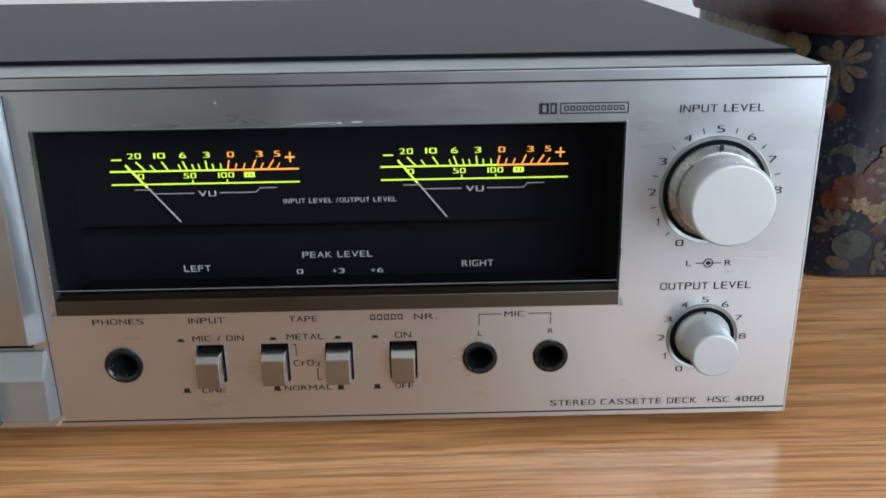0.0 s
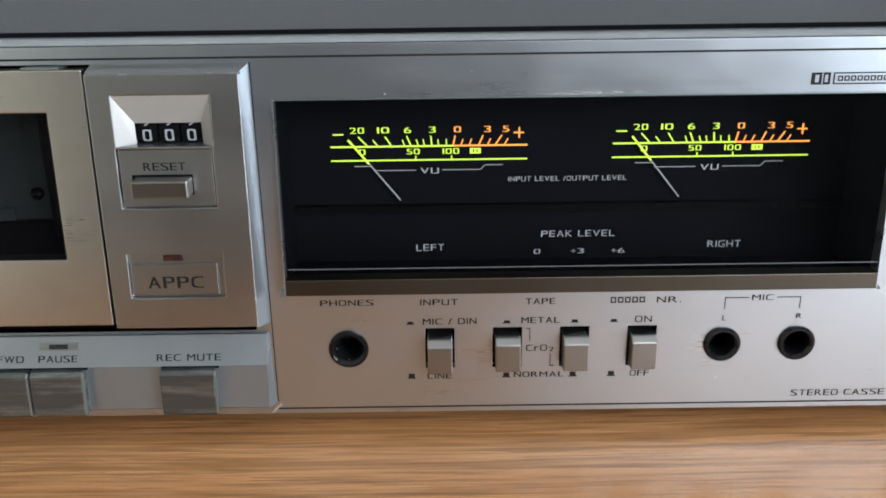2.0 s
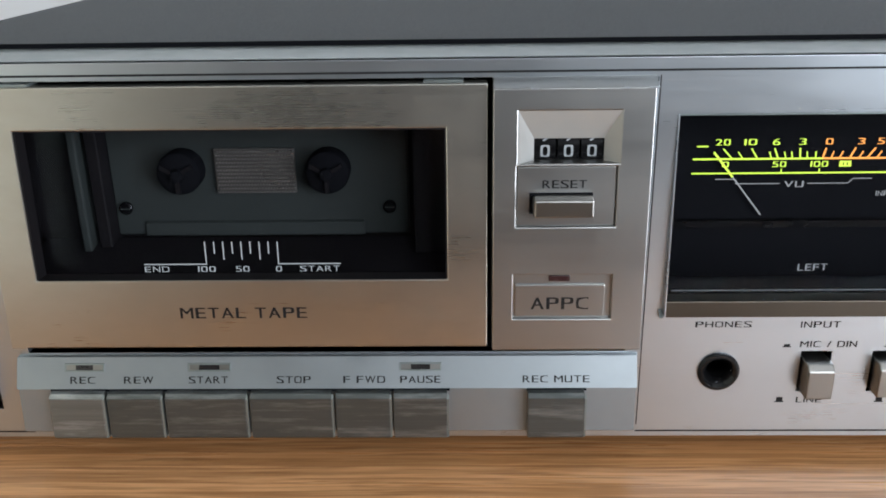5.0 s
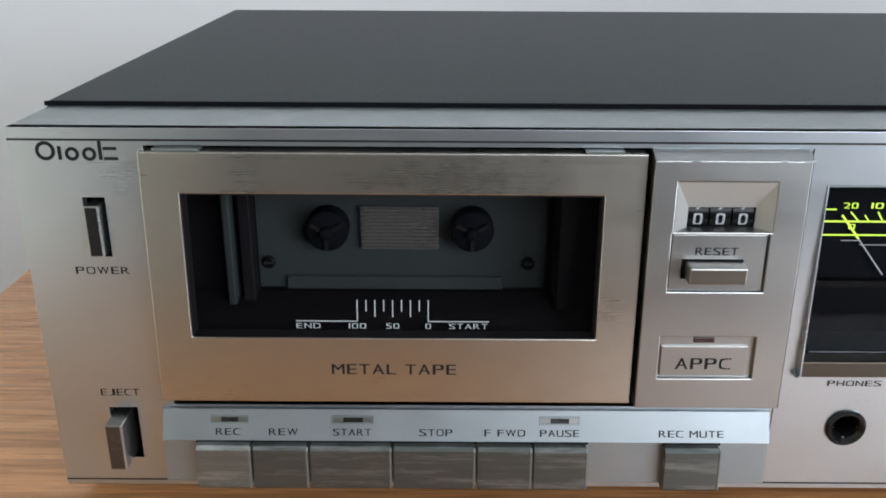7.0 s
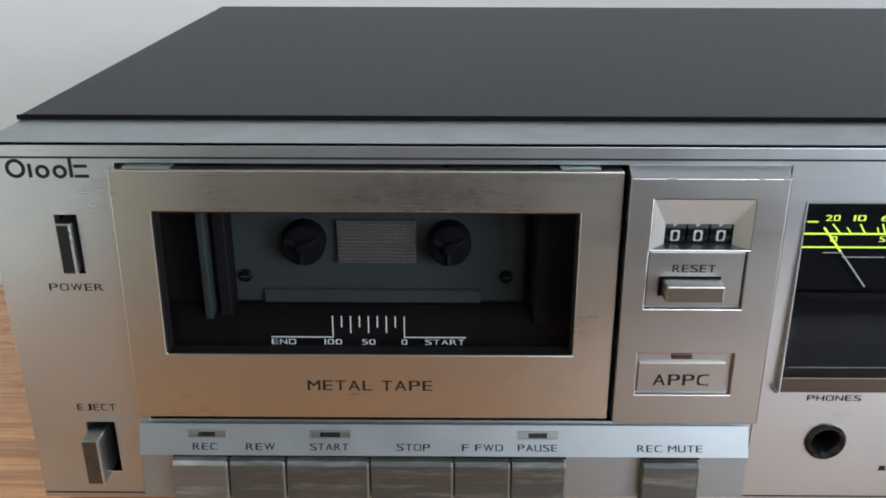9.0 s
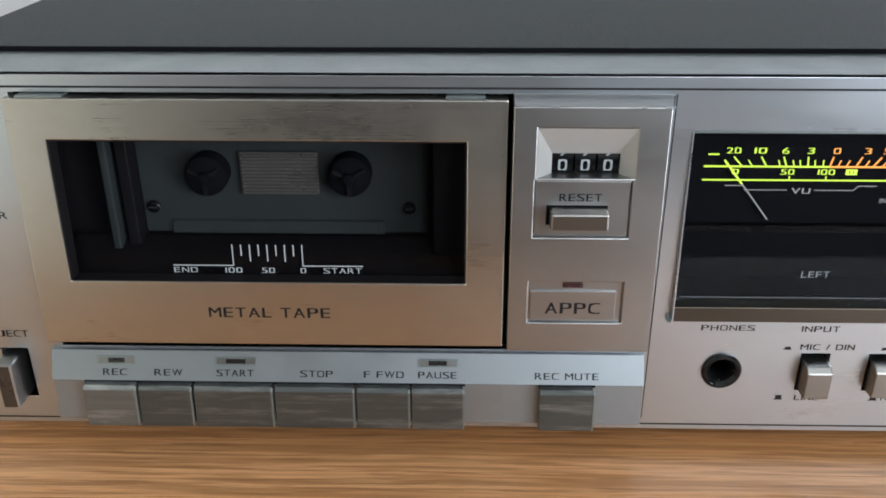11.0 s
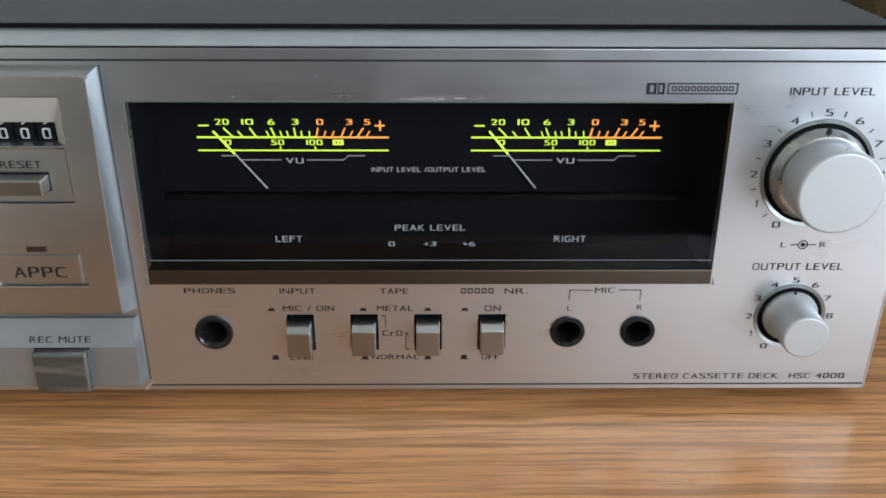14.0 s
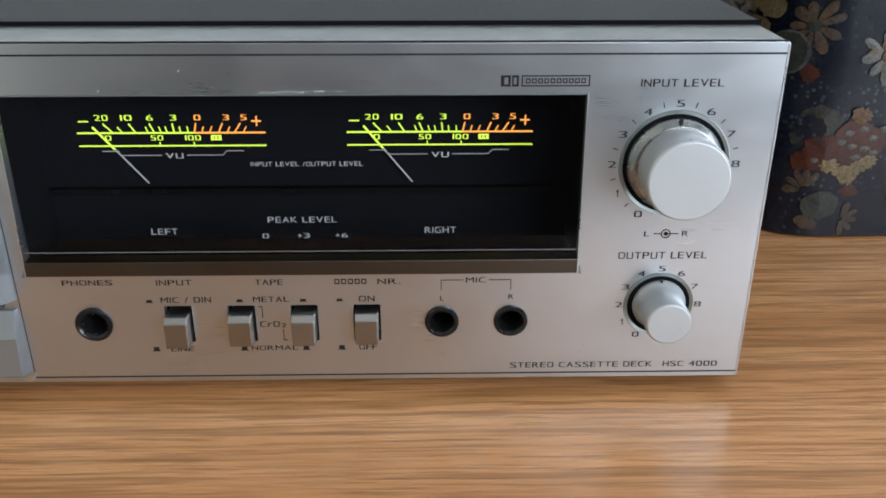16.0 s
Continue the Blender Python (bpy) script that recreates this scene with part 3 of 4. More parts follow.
# ---- key block ----
profile = [(3, 33.4), (-1.5, 33.4), (-5.0, 25.0), (-4.0, 24.6), (-5.2, 11.3), (-4.2, 10.5), (0.3, 9.9), (3, 9.9)]
keyblock = part("key_block", prism(profile, 32.2, 207.4, dx=[1.7, 0.8, 0.8, 0.7, 0.6, 0.6, 1.8, 1.8]), STRIP, deck, "pale satin strip with a row of piano keys")
# solid black strips stand in for the shaded gap above the keys
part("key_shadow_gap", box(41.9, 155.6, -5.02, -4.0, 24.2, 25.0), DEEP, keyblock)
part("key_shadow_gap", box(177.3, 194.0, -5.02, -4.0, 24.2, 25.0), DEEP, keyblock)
KEY_SPANS = [(42.2, 58.1), (58.7, 74.6), (75.2, 98.7), (99.3, 122.9), (123.5, 139.3), (139.8, 155.4), (177.5, 193.8)]
for xa, xb in KEY_SPANS:
    k = part("key", prism([(-3, 24.8), (-6.8, 24.4), (-7.9, 23.5), (-8.6, 11.3), (-7.8, 10.5), (-3, 10.3)], xa, xb - 0.5), ALU_KEY_WORN if xa < 45 else ALU_KEY, keyblock, "rubbed pale brushed metal key" if xa < 45 else "dark worn brushed metal key", soft=0.25)
    part("key_edge", prism([(-7.0, 24.2), (-8.0, 23.3), (-8.7, 11.4), (-8.0, 10.9)], xb - 0.5, xb), ALU_EDGE, k, "bright bevelled edge")
for s, xa, xb in (("REC", 47.6, 54.8), ("REW", 63.0, 71.4), ("START", 81.6, 92.7), ("STOP", 106.6, 116.3), ("F FWD", 125.5, 137.4), ("PAUSE", 141.6, 153.0), ("REC MUTE", 176.1, 194.9)):
    lettering(s, xa, xb, 26.5, 28.3, strip_y, INK, keyblock)
for xa, xb in ((46.0, 57.3), (81.3, 93.5), (141.5, 153.3)):
    fr = part("lamp_frame", shear(pierced(xa, xb, 29.6, 31.8, -0.25, 0.2, [(xa + 0.4, xb - 0.4, 30.0, 31.4)]), strip_y), ALU_EDGE, keyblock, "small framed indicator window")
    part("lamp_recess", shear(box(xa + 0.4, xb - 0.4, -0.08, 0.3, 30.0, 31.4), strip_y), CHROME, fr)
    part("indicator", shear(box(xa + 3.2, xb - 3.2, -0.14, 0.3, 30.05, 31.35), strip_y), LEDK, fr, "dark lens")

# ---- meter window ----
part("meter_box", box(212, 387, 26.72, 26.9, 43, 104), DEEP, deck)
for q in ((212, 214.4, 3.2, 26.7, 43, 104), (384.5, 387, 3.2, 26.7, 43, 104), (212, 387, 3.2, 26.7, 101.6, 104), (212, 387, 3.2, 26.7, 43, 45.4)):
    part("meter_box_wall", box(*q), DEEP, deck)
part("meter_sill", prism([(3.0, 50.3), (meter_y(50.3), 50.3), (meter_y(45.6), 45.6), (0.1, 45.2), (3.0, 45.2)], 214.7, 384.2), BRONZE, deck, "dark bronze sill under the meters", soft=0.25)
pane = part("meter_pane", shear(box(215.0, 383.9, 0, 1.6, 50.4, 101.2), meter_y), SMOKED, deck, "smoked acrylic meter window leaning forwards")
pane.visible_shadow = False
# lighter metal gives the window's edges their lit look
for xa in (214.62, 383.92):
    part("pane_edge", shear(box(xa, xa + 0.36, -0.02, 3.0, 45.6, 101.5), meter_y), POLISHED, pane, "bright metal edge of the window for its lit bevel")
part("pane_edge", shear(box(215.0, 383.9, -0.05, 2.2, 101.22, 101.48), meter_y), ALU_EDGE, pane)
part("pane_line", shear(box(216, 383.2, -0.12, -0.02, 53.5, 53.75), meter_y), plain("grey_line", (0.11, 0.115, 0.125), 0.5), pane, "thin grey line across the foot of the window")
for xa in (213.4, 384.3):
    part("pane_corner", prism([(0.0, 47.0), (-1.2, 46.1), (meter_y(45.6), 45.4), (0.0, 45.2)], xa, xa + 1.0), ALU_EDGE, pane)
part("meter_ledge", box(214.6, 384.4, 24, 26.6, 62.0, 64.0), BLACK, deck)
for s, xa, xb, za, zb in (("PEAK LEVEL", 288.5, 309.8, 59.8, 61.7), ("0", 286.5, 288.4, 54.6, 56.1), ("+3", 297.3, 301.1, 54.6, 56.1), ("+6", 309.1, 312.9, 54.6, 56.1), ("LEFT", 252.3, 260.4, 56.0, 58.0), ("RIGHT", 337.0, 346.7, 56.0, 58.0)):
    lettering(s, xa, xb, za, zb, 5.5, WHITE_INK, bold=0.03)
lettering("INPUT LEVEL /OUTPUT LEVEL", 280.5, 316.9, 70.9, 72.4, 26.4, DIMWHITE, bold=0.03)

DEPTH = 26.5
# reading, top x, foot x (from the scale's left end), long or short
TICKS = [(8.3, 10.8, 1), (12.6, 13.9, 0), (16.3, 18.0, 1), (21.4, 22.0, 0), (22.8, 23.9, 1), (25.6, 26.1, 0), (27.6, 28.0, 0), (29.9, 30.2, 1), (32.0, 32.2, 0), (34.5, 34.6, 0),
         (37.2, 36.6, 1), (39.5, 39.0, 0), (42.1, 41.4, 0), (45.5, 44.3, 1), (47.8, 46.9, 0), (51.1, 49.3, 1), (53.0, 52.0, 0)]


def meter(x0):
    face = part("meter_scale", bar([(x0, 82.7), (x0 + 36.3, 82.7)], 0.5, DEPTH, 0.2), GREEN, deck, "backlit green and orange level scale")
    part("scale_line", bar([(x0 + 36.8, 82.7), (x0 + 58.7, 82.7)], 0.5, DEPTH, 0.2), ORANGE, face)
    part("scale_line", bar([(x0 - 0.1, 78.4), (x0 + 58.7, 78.4)], 0.42, DEPTH, 0.2), GREEN, face)
    for a, b, big in TICKS:
        part("scale_tick", bar([(x0 + b, 82.9), (x0 + a, 85.6 if big else 84.6)], 0.42 if big else 0.34, DEPTH, 0.2), GREEN if b < 36 else ORANGE, face)
    for s, c, w in (("20", 7.9, 4.2), ("10", 15.7, 3.6), ("6", 23.0, 2.1), ("3", 30.4, 2.0), ("0", 37.9, 2.1), ("3", 46.9, 2.0), ("5", 52.4, 2.0)):
        lettering(s, x0 + c - w / 2, x0 + c + w / 2, 86.8, 88.6, DEPTH, GREEN if c < 36 else ORANGE, face, 0.07)
    part("scale_sign", bar([(x0 + 0.8, 86.5), (x0 + 3.6, 86.5)], 0.4, DEPTH, 0.2), GREEN, face)
    part("scale_sign", bar([(x0 + 55.0, 86.5), (x0 + 57.55, 86.5)], 0.45, DEPTH, 0.2), ORANGE, face)
    part("scale_sign", bar([(x0 + 56.4, 85.1), (x0 + 56.4, 87.9)], 0.45, DEPTH - 0.02, 0.2), ORANGE, face)
    for s, c, w in (("0", 9.2, 2.0), ("50", 24.5, 4.0), ("100", 35.9, 5.0)):
        lettering(s, x0 + c - w / 2, x0 + c + w / 2, 80.2, 81.9, DEPTH, GREEN, face, 0.07)
    part("scale_symbol", pierced(x0 + 41.6, x0 + 44.9, 80.2, 81.9, DEPTH - 0.2, DEPTH, [(x0 + 42.5, x0 + 42.9, 80.6, 81.5), (x0 + 43.6, x0 + 44.0, 80.6, 81.5)]), GREEN, face)
    for c in (25.3, 36.1):
        part("scale_tick", bar([(x0 + c, 78.6), (x0 + c, 79.5)], 0.36, DEPTH, 0.2), GREEN, face)
    lettering("VU", x0 + 26.6, x0 + 32.2, 74.1, 75.9, DEPTH, DIMWHITE, face)
    part("scale_line", bar([(x0 + 6.8, 76.6), (x0 + 12.0, 76.6)], 0.22, DEPTH, 0.1), DIMWHITE, face)
    part("scale_line", bar([(x0 + 12.6, 75.2), (x0 + 25.2, 75.2)], 0.22, DEPTH, 0.1), DIMWHITE, face)
    part("scale_line", bar([(x0 + 33.4, 75.2), (x0 + 44.8, 75.2), (x0 + 46.2, 76.6), (x0 + 51.4, 76.6)], 0.22, DEPTH, 0.1), DIMWHITE, face)
    part("needle", bar([(x0 + 5.6, 84.8), (x0 + 20.3, 66.2)], 0.36, 25.4, 0.3), DIMWHITE, face, "thin white needle at rest")
    part("needle_tip", bar([(x0 + 5.4, 84.9), (x0 + 11.0, 77.9)], 0.62, 25.2, 0.2), GREEN, face)
    face.location = (x0 * MM * (1 - 1.011), 0, -0.00040)
    face.scale = (1.011, 1, 1)


meter(226.6)
meter(312.4)

# ---- jacks and switches ----
for jx, jz, jr in JACKS:
    j = part("jack_socket", lathe([(jr, 0), (jr, -0.7), (jr - 0.5, -1.3), (jr - 1.1, -1.35), (jr - 1.7, -0.9), (3.3, 0.4), (3.2, 11)], jx, jz, 40, cap_last=False), SHINY_BLACK, deck, "black jack socket", smooth=True)
    part("jack_hole", lathe([(3.25, 10.8), (0.4, 11.2)], jx, jz, 32), DEEP, j)
for c in SLOTS:
    part("slot", box(c - 4.8, c + 4.8, 8, 9, 20.2, 34.2), DEEP, deck)
    out = 5.5 if c < 260 else 4.4 if c > 310 else 5.0
    drop = 0.2 if c < 260 else 0.0
    chamfered = [(6, 31.8 - drop), (1.6 - out, 31.8 - drop), (-out, 30.0 - drop), (-out, 21.5 - drop), (6, 21.5 - drop)]
    part("switch_button", prism(chamfered, c - 3.65, c + 3.65), CHROME, deck, "chromed push button with a chamfered top in a dark slot", soft=0.35)
MARKS = [250.2, 278.5, 298.4, 309.9]
for x in MARKS:
    part("printed_mark", box(x - 0.85, x + 0.85, -0.12, 0, 35.25, 35.95), INK, deck)
    part("printed_mark", box(x - 1.2, x + 1.2, -0.11, 0, 35.0, 35.25), INK, deck)
    part("printed_mark", box(x - 0.9, x + 0.9, -0.12, 0, 17.6, 18.9), INK, deck)
    part("printed_mark", box(x - 1.25, x + 1.25, -0.11, 0, 17.3, 17.6), INK, deck)
for s, xa, xb, za, zb in (("PHONES", 224.1, 239.7, 41.3, 43.1), ("INPUT", 253.2, 264.2, 41.1, 43.0), ("TAPE", 283.9, 292.5, 41.0, 42.9), ("NR.", 322.0, 329.2, 41.0, 42.9),
                          ("MIC / DIN", 253.8, 269.6, 35.0, 36.9), ("METAL", 282.7, 294.0, 35.0, 36.9), ("ON", 316.0, 321.0, 34.9, 36.9), ("CrO", 284.2, 290.5, 26.0, 28.0), ("2", 291.0, 292.5, 25.8, 27.3),
                          ("LINE", 254.9, 262.2, 17.2, 19.0), ("NORMAL", 280.8, 295.8, 17.4, 19.1), ("OFF", 315.5, 321.2, 17.3, 19.2), ("MIC", 349.7, 356.0, 41.3, 43.1), ("L", 341.6, 342.8, 35.0, 36.6), ("R", 363.2, 364.9, 35.4, 37.0),
                          ("INPUT LEVEL", 398.9, 422.8, 103.4, 105.6), ("OUTPUT LEVEL", 397.0, 424.7, 49.1, 51.4), ("STEREO CASSETTE DECK", 364.6, 411.5, 9.8, 11.8), ("HSC 4000", 415.0, 433.0, 9.8, 11.8),
                          ("L", 404.3, 405.9, 56.7, 58.4), ("R", 416.0, 418.0, 56.7, 58.4)):
    lettering(s, xa, xb, za, zb)
# noise-reduction maker's name: plain hollow marks
for i in range(5):
    xa = 308.6 + i * 2.1
    part("printed_mark", pierced(xa, xa + 1.6, 41.1, 42.9, -0.12, 0, [(xa + 0.35, xa + 1.25, 41.45, 42.55)]), INK, deck)
part("bracket_line", bar([(342.0, 38.8), (342.0, 42.2), (348.8, 42.2)], 0.25, 0), INK, deck)
part("bracket_line", bar([(357.2, 42.2), (363.9, 42.2), (363.9, 38.8)], 0.25, 0), INK, deck)
part("bracket_line", bar([(284.3, 33.3), (285.3, 33.3), (285.3, 29.4)], 0.25, 0), INK, deck)
part("bracket_line", bar([(291.5, 25.0), (291.5, 21.1), (292.6, 21.1)], 0.25, 0), INK, deck)
part("bracket_line", bar([(407.4, 57.55), (409.4, 57.55)], 0.28, 0), INK, deck)
part("bracket_line", bar([(411.6, 57.55), (414.8, 57.55)], 0.28, 0), INK, deck)
part("balance_mark", ring(411.0, 57.55, 1.15, 1.5, 0), INK, deck)
part("balance_mark", lathe([(0.7, 0), (0.7, -0.12)], 411.0, 57.55, 20), INK, deck)
# framed system badge: plain shapes
plate_badge = part("system_badge", pierced(364.8, 384.3, 103.6, 106.8, -0.12, 0, [(365.15, 383.95, 103.95, 106.45)]), INK, deck, "small framed printed system mark")
part("badge_mark", pierced(358.9, 364.0, 103.6, 106.8, -0.12, 0, [(359.9, 361.0, 104.2, 106.2), (361.7, 362.1, 103.7, 106.7), (362.5, 363.4, 104.2, 106.2)]), INK, plate_badge)
for i in range(10):
    xa = 366.0 + i * 1.75
    part("badge_mark", pierced(xa, xa + 1.35, 104.5, 105.9, -0.12, 0, [(xa + 0.3, xa + 1.05, 104.8, 105.6)]), INK, plate_badge)


# ---- level knobs ----
def dial(cx, cz, r_gap, numerals, tick_r, num_r, size):
    rim = part("dial_rim", lathe([(r_gap + 1.2, 0), (r_gap + 1.0, -0.35), (r_gap, -0.1)], cx, cz, 72, cap_last=False), ALU_EDGE, deck, "bright strip for the lit right edge round the knob", smooth=True)
    part("dial_gap", lathe([(r_gap + 0.05, -0.08), (1.0, -0.06)], cx, cz, 64), DEEP, rim)
    for i, s in enumerate(numerals):
        a = radians((i - 5) * 30)
        x, z = cx + num_r * math.sin(a), cz + num_r * math.cos(a)
        w = size * 0.62
        if s == "1":
            part("lettering", bar([(x - 0.45, z + size * 0.3), (x, z + size * 0.5), (x, z - size * 0.5)], 0.3, 0), INK, rim)
        else:
            lettering(s, x - w, x + w, z - size * 0.5, z + size * 0.5, 0, INK, rim, 0.07)
        if tick_r and i < 8:
            b = radians((i - 4.5) * 30)
            part("dial_tick", bar([(cx + (tick_r - 0.7) * math.sin(b), cz + (tick_r - 0.7) * math.cos(b)), (cx + (tick_r + 0.7) * math.sin(b), cz + (tick_r + 0.7) * math.cos(b))], 0.26, 0), INK, rim)


dial(411.0, 80.1, 15.3, "012345678", 18.4, 18.4, 2.0)
dial(411.2, 33.0, 10.0, "012345678", 0, 12.6, 1.8)
knob = part("input_knob", lathe([(11.8, -3.0), (11.9, -6.0), (12.1, -15.0), (11.8, -15.8), (11.4, -16.1), (11.25, -16.12), (11.0, -16.12)], 411.3, 80.3, 72), KNOB, deck, "satin silver input level knob", smooth=True)
collar = part("balance_ring", lathe([(14.1, -0.1), (14.1, -0.9), (13.8, -1.5), (12.5, -3.9), (12.1, -4.0)], 411.0, 80.1, 72), KNOB_SIDE, deck, "conical balance ring behind the input knob", smooth=True)
part("pointer", bar([(411.0, 92.4), (411.0, 94.2)], 0.9, -1.9, 1.2), INK, collar)
part("pointer", bar([(411.3, 91.4), (411.3, 92.4)], 1.1, -14.8, 0.5), plain("grey_mark", (0.35, 0.36, 0.37), 0.5), knob)
small = part("output_knob", lathe([(8.4, -0.1), (8.4, -1.0), (8.0, -1.6), (7.2, -3.2), (6.95, -5.0), (7.05, -12.8), (6.75, -13.5), (6.45, -13.7), (6.3, -13.72), (6.1, -13.72)], 411.3, 33.2, 64), KNOB, deck, "satin silver output level knob", smooth=True)
part("pointer", bar([(411.2, 40.4), (411.2, 41.6)], 0.7, -1.0, 0.5), INK, small)

# scratches and specks of wear on the panel
CHIP = plain("bare_metal", (0.52, 0.53, 0.53), 0.4, 0.5)
for x, z, w in ((268.2, 108.4, 0.6), (405.5, 107.8, 0.4), (245.0, 102.6, 0.6), (291.6, 46.4, 0.4), (261.5, 11.6, 0.5)):
    part("paint_chip", lathe([(w / 2, 0), (w / 2.6, -0.08)], x, z, 7), CHIP, deck)
rng = random.Random(4)
for i in range(16):
    x = 288 + rng.random() * 26
    part("edge_scuff", bar([(x, 101.75 + rng.random() * 0.7), (x + 0.5 + rng.random() * 2.2, 101.8 + rng.random() * 0.8)], 0.12 + 0.2 * rng.random(), 0, 0.05), CHIP, deck)
part("edge_scuff", bar([(207.6, 6.3), (210.4, 9.0)], 0.35, 0, 0.05), CHIP, deck)


# ---- the decorated tin beside the deck ----
NAVY, nt_, p_ = nodes_of("navy_lacquer")
vor = nt_.nodes.new("ShaderNodeTexVoronoi")
vor.inputs["Scale"].default_value = 330.0
nt_.links.new(nt_.nodes.new("ShaderNodeTexCoord").outputs["Object"], vor.inputs["Vector"])
big = noise_tex(nt_, 26, (1, 1, 1), 3.0)
fine_ = noise_tex(nt_, 700, (1, 1, 1), 2.0)
ground_ = mixed(nt_, span(nt_, fine_, 0, 1, 0.35, 0.7), (0.0025, 0.003, 0.006), (0.004, 0.0075, 0.015))
spots = mixed(nt_, span(nt_, vor.outputs["Distance"], 0.75, 0, 0.16, 0.34), ground_, (0.036, 0.050, 0.068))
nt_.links.new(mixed(nt_, span(nt_, big, 0, 1, 0.44, 0.56), ground_, spots), p_.inputs["Base Color"])
nt_.links.new(span(nt_, big, 0.22, 0.36), p_.inputs["Roughness"])
p_.inputs["Specular IOR Level"].default_value = 0.3
bump(nt_, p_, vor.outputs["Distance"], 0.05, 0.0005)


def printed(name, color, fade=0.55):
    """Printed colour on the navy ground, rubbed thin in patches, with darker veins."""
    m, nt, p = nodes_of(name)
    a = noise_tex(nt, 110, (1, 1, 1), 4.0, 0.65)
    b = noise_tex(nt, 420, (1, 1, 1), 3.0, 0.6, 1.5)
    c = mixed(nt, span(nt, b, 0, 0.75, 0.42, 0.62), tuple(min(1.0, k * 1.35) for k in color), tuple(k * 0.45 for k in color))
    c = mixed(nt, span(nt, a, 0, fade, 0.45, 0.68), c, (0.006, 0.008, 0.014))
    nt.links.new(c, p.inputs["Base Color"])
    nt.links.new(span(nt, a, 0.3, 0.45), p.inputs["Roughness"])
    p.inputs["Specular IOR Level"].default_value = 0.3
    return m


MAROON = printed("maroon_lacquer", (0.026, 0.0057, 0.0054), 0.4)
GOLD = plain("gold_lacquer", (0.275, 0.19, 0.07), 0.35, 0.5, 0.2, 60)
CREAM = printed("cream_print", (0.1138, 0.084, 0.0422), 0.35)
TAN = printed("tan_print", (0.0402, 0.0268, 0.0167))
SAGE = printed("sage_print", (0.0189, 0.0204, 0.0159))
RUST = printed("rust_print", (0.0339, 0.0081, 0.0035), 0.45)
AMBER = printed("amber_print", (0.0592, 0.0279, 0.007), 0.4)
PALE = printed("pale_print", (0.0503, 0.0484, 0.044), 0.45)


def rounded_loop(x0, x1, y0, y1, r, seg=8):
    pts = []
    for cx, cy, a0 in ((x1 - r, y0 + r, -90), (x1 - r, y1 - r, 0), (x0 + r, y1 - r, 90), (x0 + r, y0 + r, 180)):
        for i in range(seg + 1):
            a = radians(a0 + 90 * i / seg)
            pts.append((cx + r * math.cos(a), cy + r * math.sin(a)))
    return pts


def stack(levels):
    """Closed outlines at heights, joined into one shell: (grow, z) on the tin's plan."""
    bm = bmesh.new()
    loops = [[bm.verts.new((x, y, z)) for x, y in rounded_loop(484 - g, 690 + g, 124 - g, 300 + g, 34 + g)] for g, z in levels]
    n = len(loops[0])
    for a, b in zip(loops, loops[1:]):
        for i in range(n):
            bm.faces.new((a[i], a[(i + 1) % n], b[(i + 1) % n], b[i]))
    bm.faces.new(loops[0][::-1])
    bm.faces.new(loops[-1])
    return bm


tin = thing("decorated_tin", "dark blue lacquered tin with printed flowers and a maroon lid", "tin", (0.587, 0.21, 0))
tin_off = Matrix.Translation((-0.587, -0.21, 0))
body = part("tin_body", stack([(-2, 0), (0, 1.5), (0.5, 40), (0, 80), (0, 112)]), NAVY, tin, smooth=True)
body.matrix_parent_inverse = tin_off
lid = part("lid", stack([(1.0, 109.5), (3.5, 109.5), (4.5, 112), (4.5, 126), (3, 128.5), (1, 129)]), MAROON, tin, "dark maroon lid with gold rim", smooth=True)
lid.matrix_parent_inverse = tin_off
rim = part("lid_rim", stack([(2.6, 128.6), (4.6, 129.6), (4.6, 131.6), (2.0, 132.6)]), GOLD, lid, "gold rim", smooth=True)


def on_tin(u, z, lift):
    """A point of the tin's skin: u runs along the front from the left corner, and round it for u below 34."""
    r = 34.0
    if u >= r:
        return Vector((484 + u, 124 - lift, z))
    arc = r * math.pi / 2
    d = r - u
    if d <= arc:
        a = d / r
        return Vector((484 + r - (r + lift) * math.sin(a), 124 + r - (r + lift) * math.cos(a), z))
    return Vector((484 - lift, 124 + r + (d - arc), z))


def blob(name, u, z, pts, mat, parent, lift=0.5):
    bm = bmesh.new()
    vs = [bm.verts.new(on_tin(u + a, z + b, lift)) for a, b in pts]
    c = bm.verts.new(on_tin(u + sum(a for a, b in pts) / len(pts), z + sum(b for a, b in pts) / len(pts), lift + 0.1))
    for i in range(len(vs)):
        bm.faces.new((vs[i], vs[(i + 1) % len(vs)], c))
    return part(name, bm, mat, parent)


def petals(u, z, r0, r1, count, width, mat, a0=0.0, a1=360.0, seed=0):
    """Printed petals round a centre, each a leaf shape."""
    g = random.Random(seed)
    for i in range(count):
        a = radians(a0 + (a1 - a0) * i / count) + g.uniform(-0.1, 0.1)
        L = r1 * g.uniform(0.85, 1.12)
        w = width * g.uniform(0.8, 1.2)
        pts = []
        for t, s in ((0, 0.35), (0.35, 0.8), (0.7, 1.0), (0.93, 0.6), (1, 0.0), (0.93, -0.6), (0.7, -1.0), (0.35, -0.8), (0, -0.35)):
            d = r0 + (L - r0) * t
            pts.append((d * math.cos(a) - s * w / 2 * math.sin(a), d * math.sin(a) + s * w / 2 * math.cos(a)))
        blob("printed_petal", u, z, pts, mat, body, 0.45 + 0.03 * i)


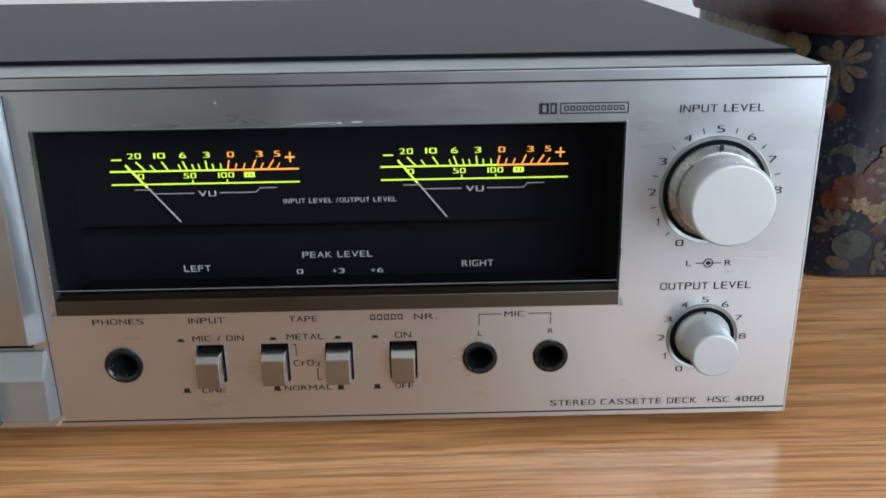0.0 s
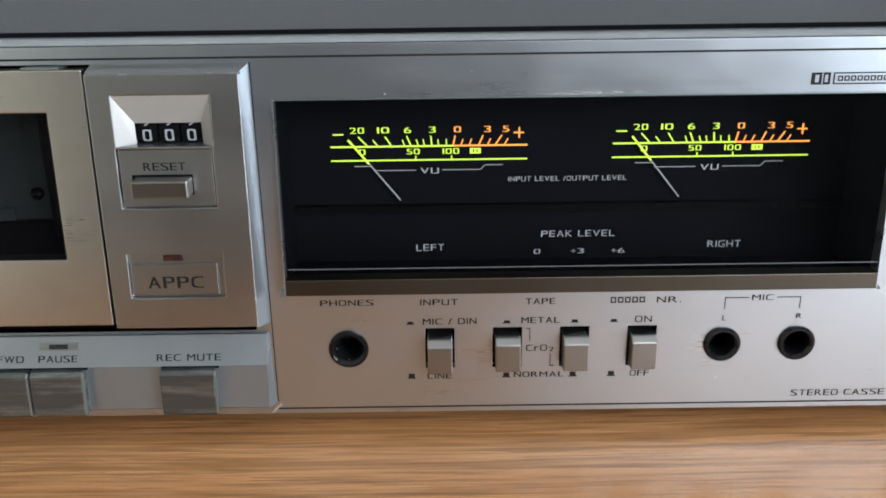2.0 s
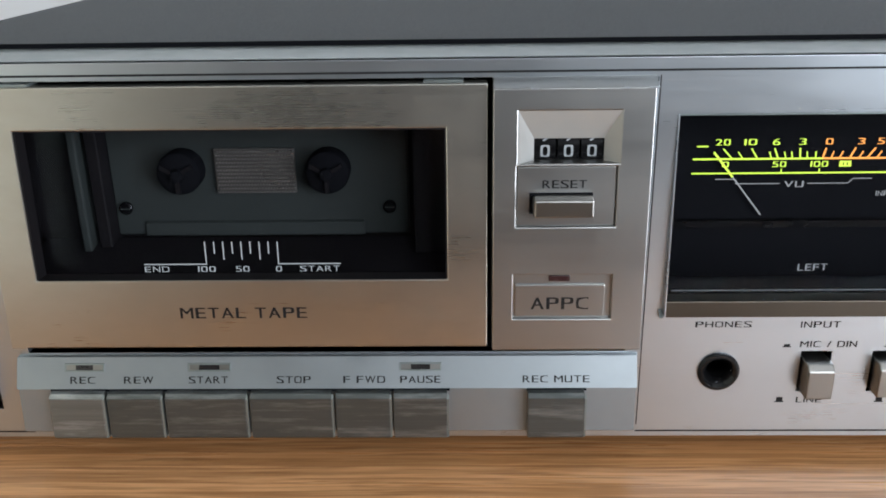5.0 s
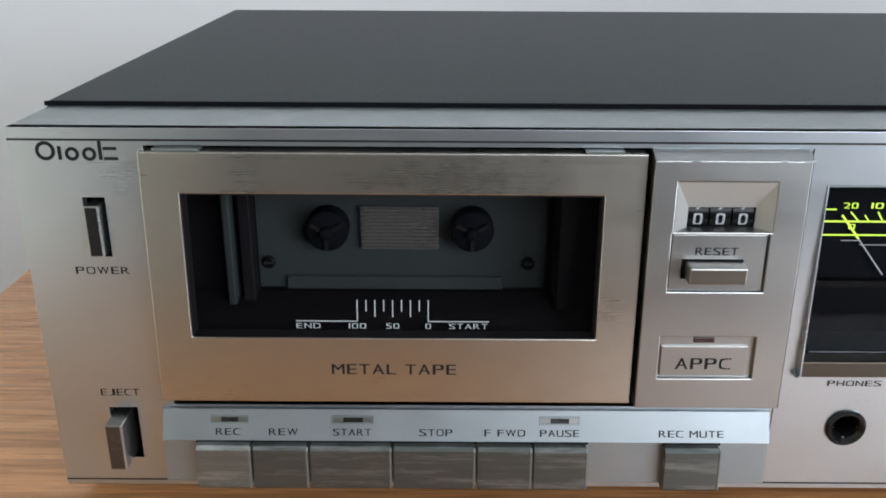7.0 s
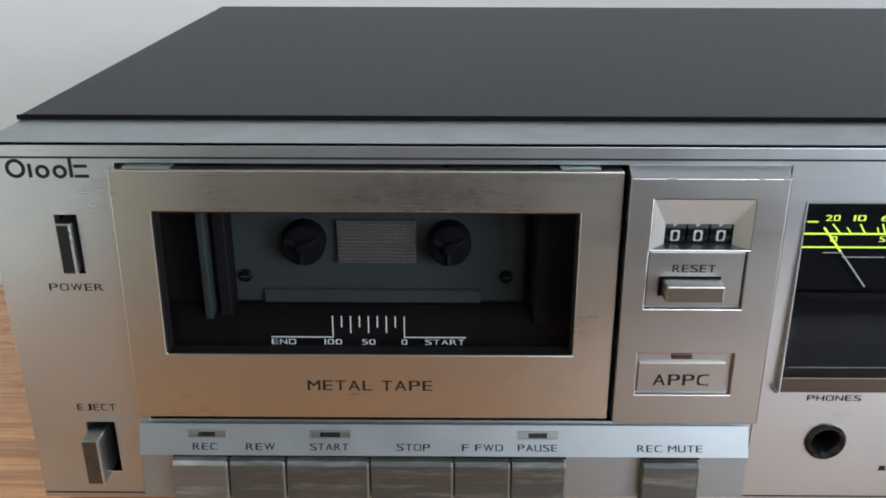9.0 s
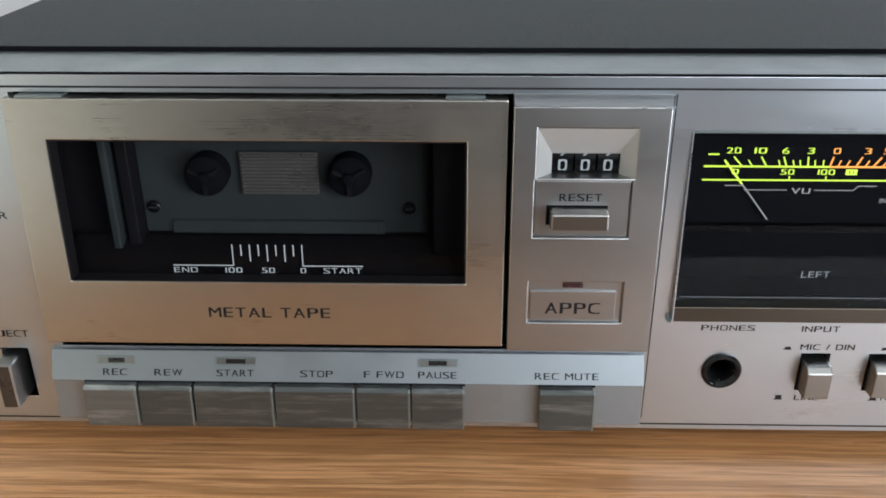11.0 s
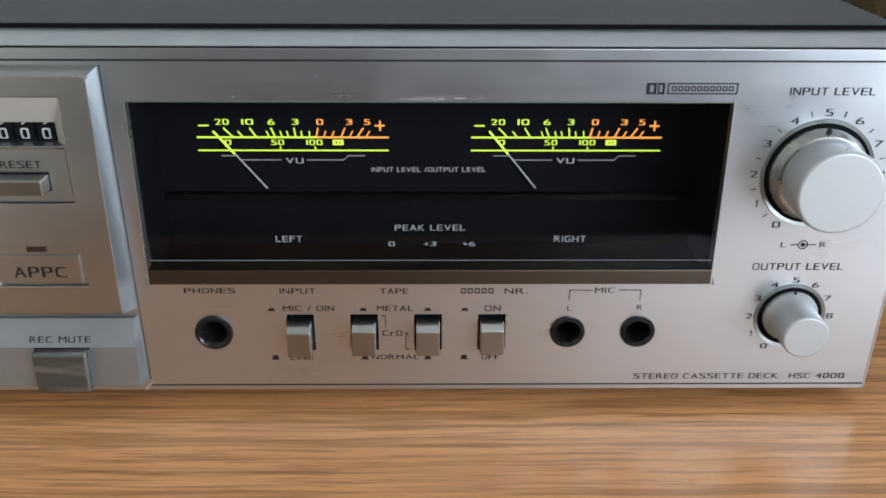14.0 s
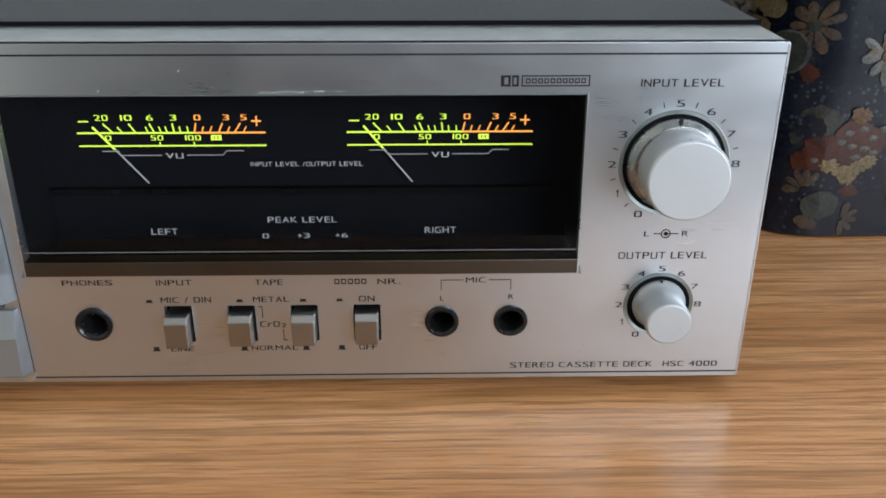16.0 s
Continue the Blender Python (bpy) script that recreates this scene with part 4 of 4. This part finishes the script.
def disc(u, z, ra, rb, mat, lift, wob=0.06, seed=1, n=22):
    g = random.Random(seed)
    pts = []
    for i in range(n):
        a = 2 * math.pi * i / n
        k = 1 + g.uniform(-wob, wob)
        pts.append((ra * k * math.cos(a), rb * k * math.sin(a)))
    return blob("printed_spot", u, z, pts, mat, body, lift)


petals(18, 97, 2.5, 12, 9, 4.6, TAN, -60, 300, 1)
disc(18, 97, 2.6, 2.6, SAGE, 1.0)
disc(9, 85, 9.5, 9.5, PALE, 0.8, 0.02, 2)
disc(8.6, 85.2, 8.3, 8.6, SAGE, 1.0, 0.04, 3)
disc(19, 77, 4.5, 3.6, RUST, 0.5, 0.2, 4)
petals(50, 85, 2.0, 12, 8, 4.4, PALE, 10, 370, 5)
petals(50, 85, 1.5, 8, 5, 4.4, AMBER, 30, 390, 6)
disc(50, 85, 2.4, 2.4, AMBER, 1.2, 0.1, 7)
disc(27, 55, 10, 8, SAGE, 0.5, 0.1, 8)
disc(23, 53, 7, 5.5, NAVY, 0.8, 0.12, 9)
petals(22, 50, 0.5, 8, 4, 3.0, SAGE, 130, 250, 10)
disc(31, 43, 10, 7, RUST, 1.0, 0.14, 11)
disc(45, 46, 12, 11, RUST, 1.1, 0.16, 12)
disc(24, 38, 7, 5, RUST, 1.2, 0.16, 13)
disc(27, 38.5, 1.6, 1.2, PALE, 1.5, 0.2, 14)
disc(44, 59, 4.5, 3.5, AMBER, 1.3, 0.2, 15)
for i, (du, dz) in enumerate(((40, 51), (46, 53), (51, 49), (42, 45), (48, 44), (52, 42), (45, 40), (37, 47), (55, 53))):
    disc(du, dz, 2.2, 1.3, PALE, 1.4, 0.25, 20 + i)
for i, (du, dz) in enumerate(((34, 36), (40, 33), (46, 35), (51, 38), (43, 30))):
    disc(du, dz, 4.2, 3.0, CREAM, 1.2, 0.25, 40 + i)
petals(25, 24, 2, 10, 5, 3.4, TAN, 60, 210, 16)
disc(33, 17, 8.5, 6.8, SAGE, 0.9, 0.06, 17)
petals(44, 10, 1, 8, 5, 3.2, TAN, -80, 110, 18)
petals(30, 11, 1, 7, 4, 4.6, TAN, 200, 320, 19)
disc(45, 24, 4, 3, RUST, 0.6, 0.25, 50)
for i in range(8):
    disc(-2 - i * 13.5, 103.5 + (i % 3) * 0.8, 7.6, 5.6, CREAM, 0.5 + 0.04 * i, 0.14, 60 + i)
    disc(-8 - i * 13.5, 92.0 + (i % 2) * 2.0, 8.0, 6.0, (CREAM, TAN)[i % 2], 0.5 + 0.04 * i, 0.16, 90 + i)
for i, (du, dz, ra, rb) in enumerate(((72, 60, 10, 8), (84, 92, 11, 9), (92, 34, 12, 9), (70, 22, 8, 6), (112, 70, 12, 10), (130, 30, 12, 8), (128, 98, 10, 7))):
    disc(du, dz, ra, rb, (RUST, TAN, AMBER, SAGE)[i % 4], 0.6, 0.22, 70 + i)
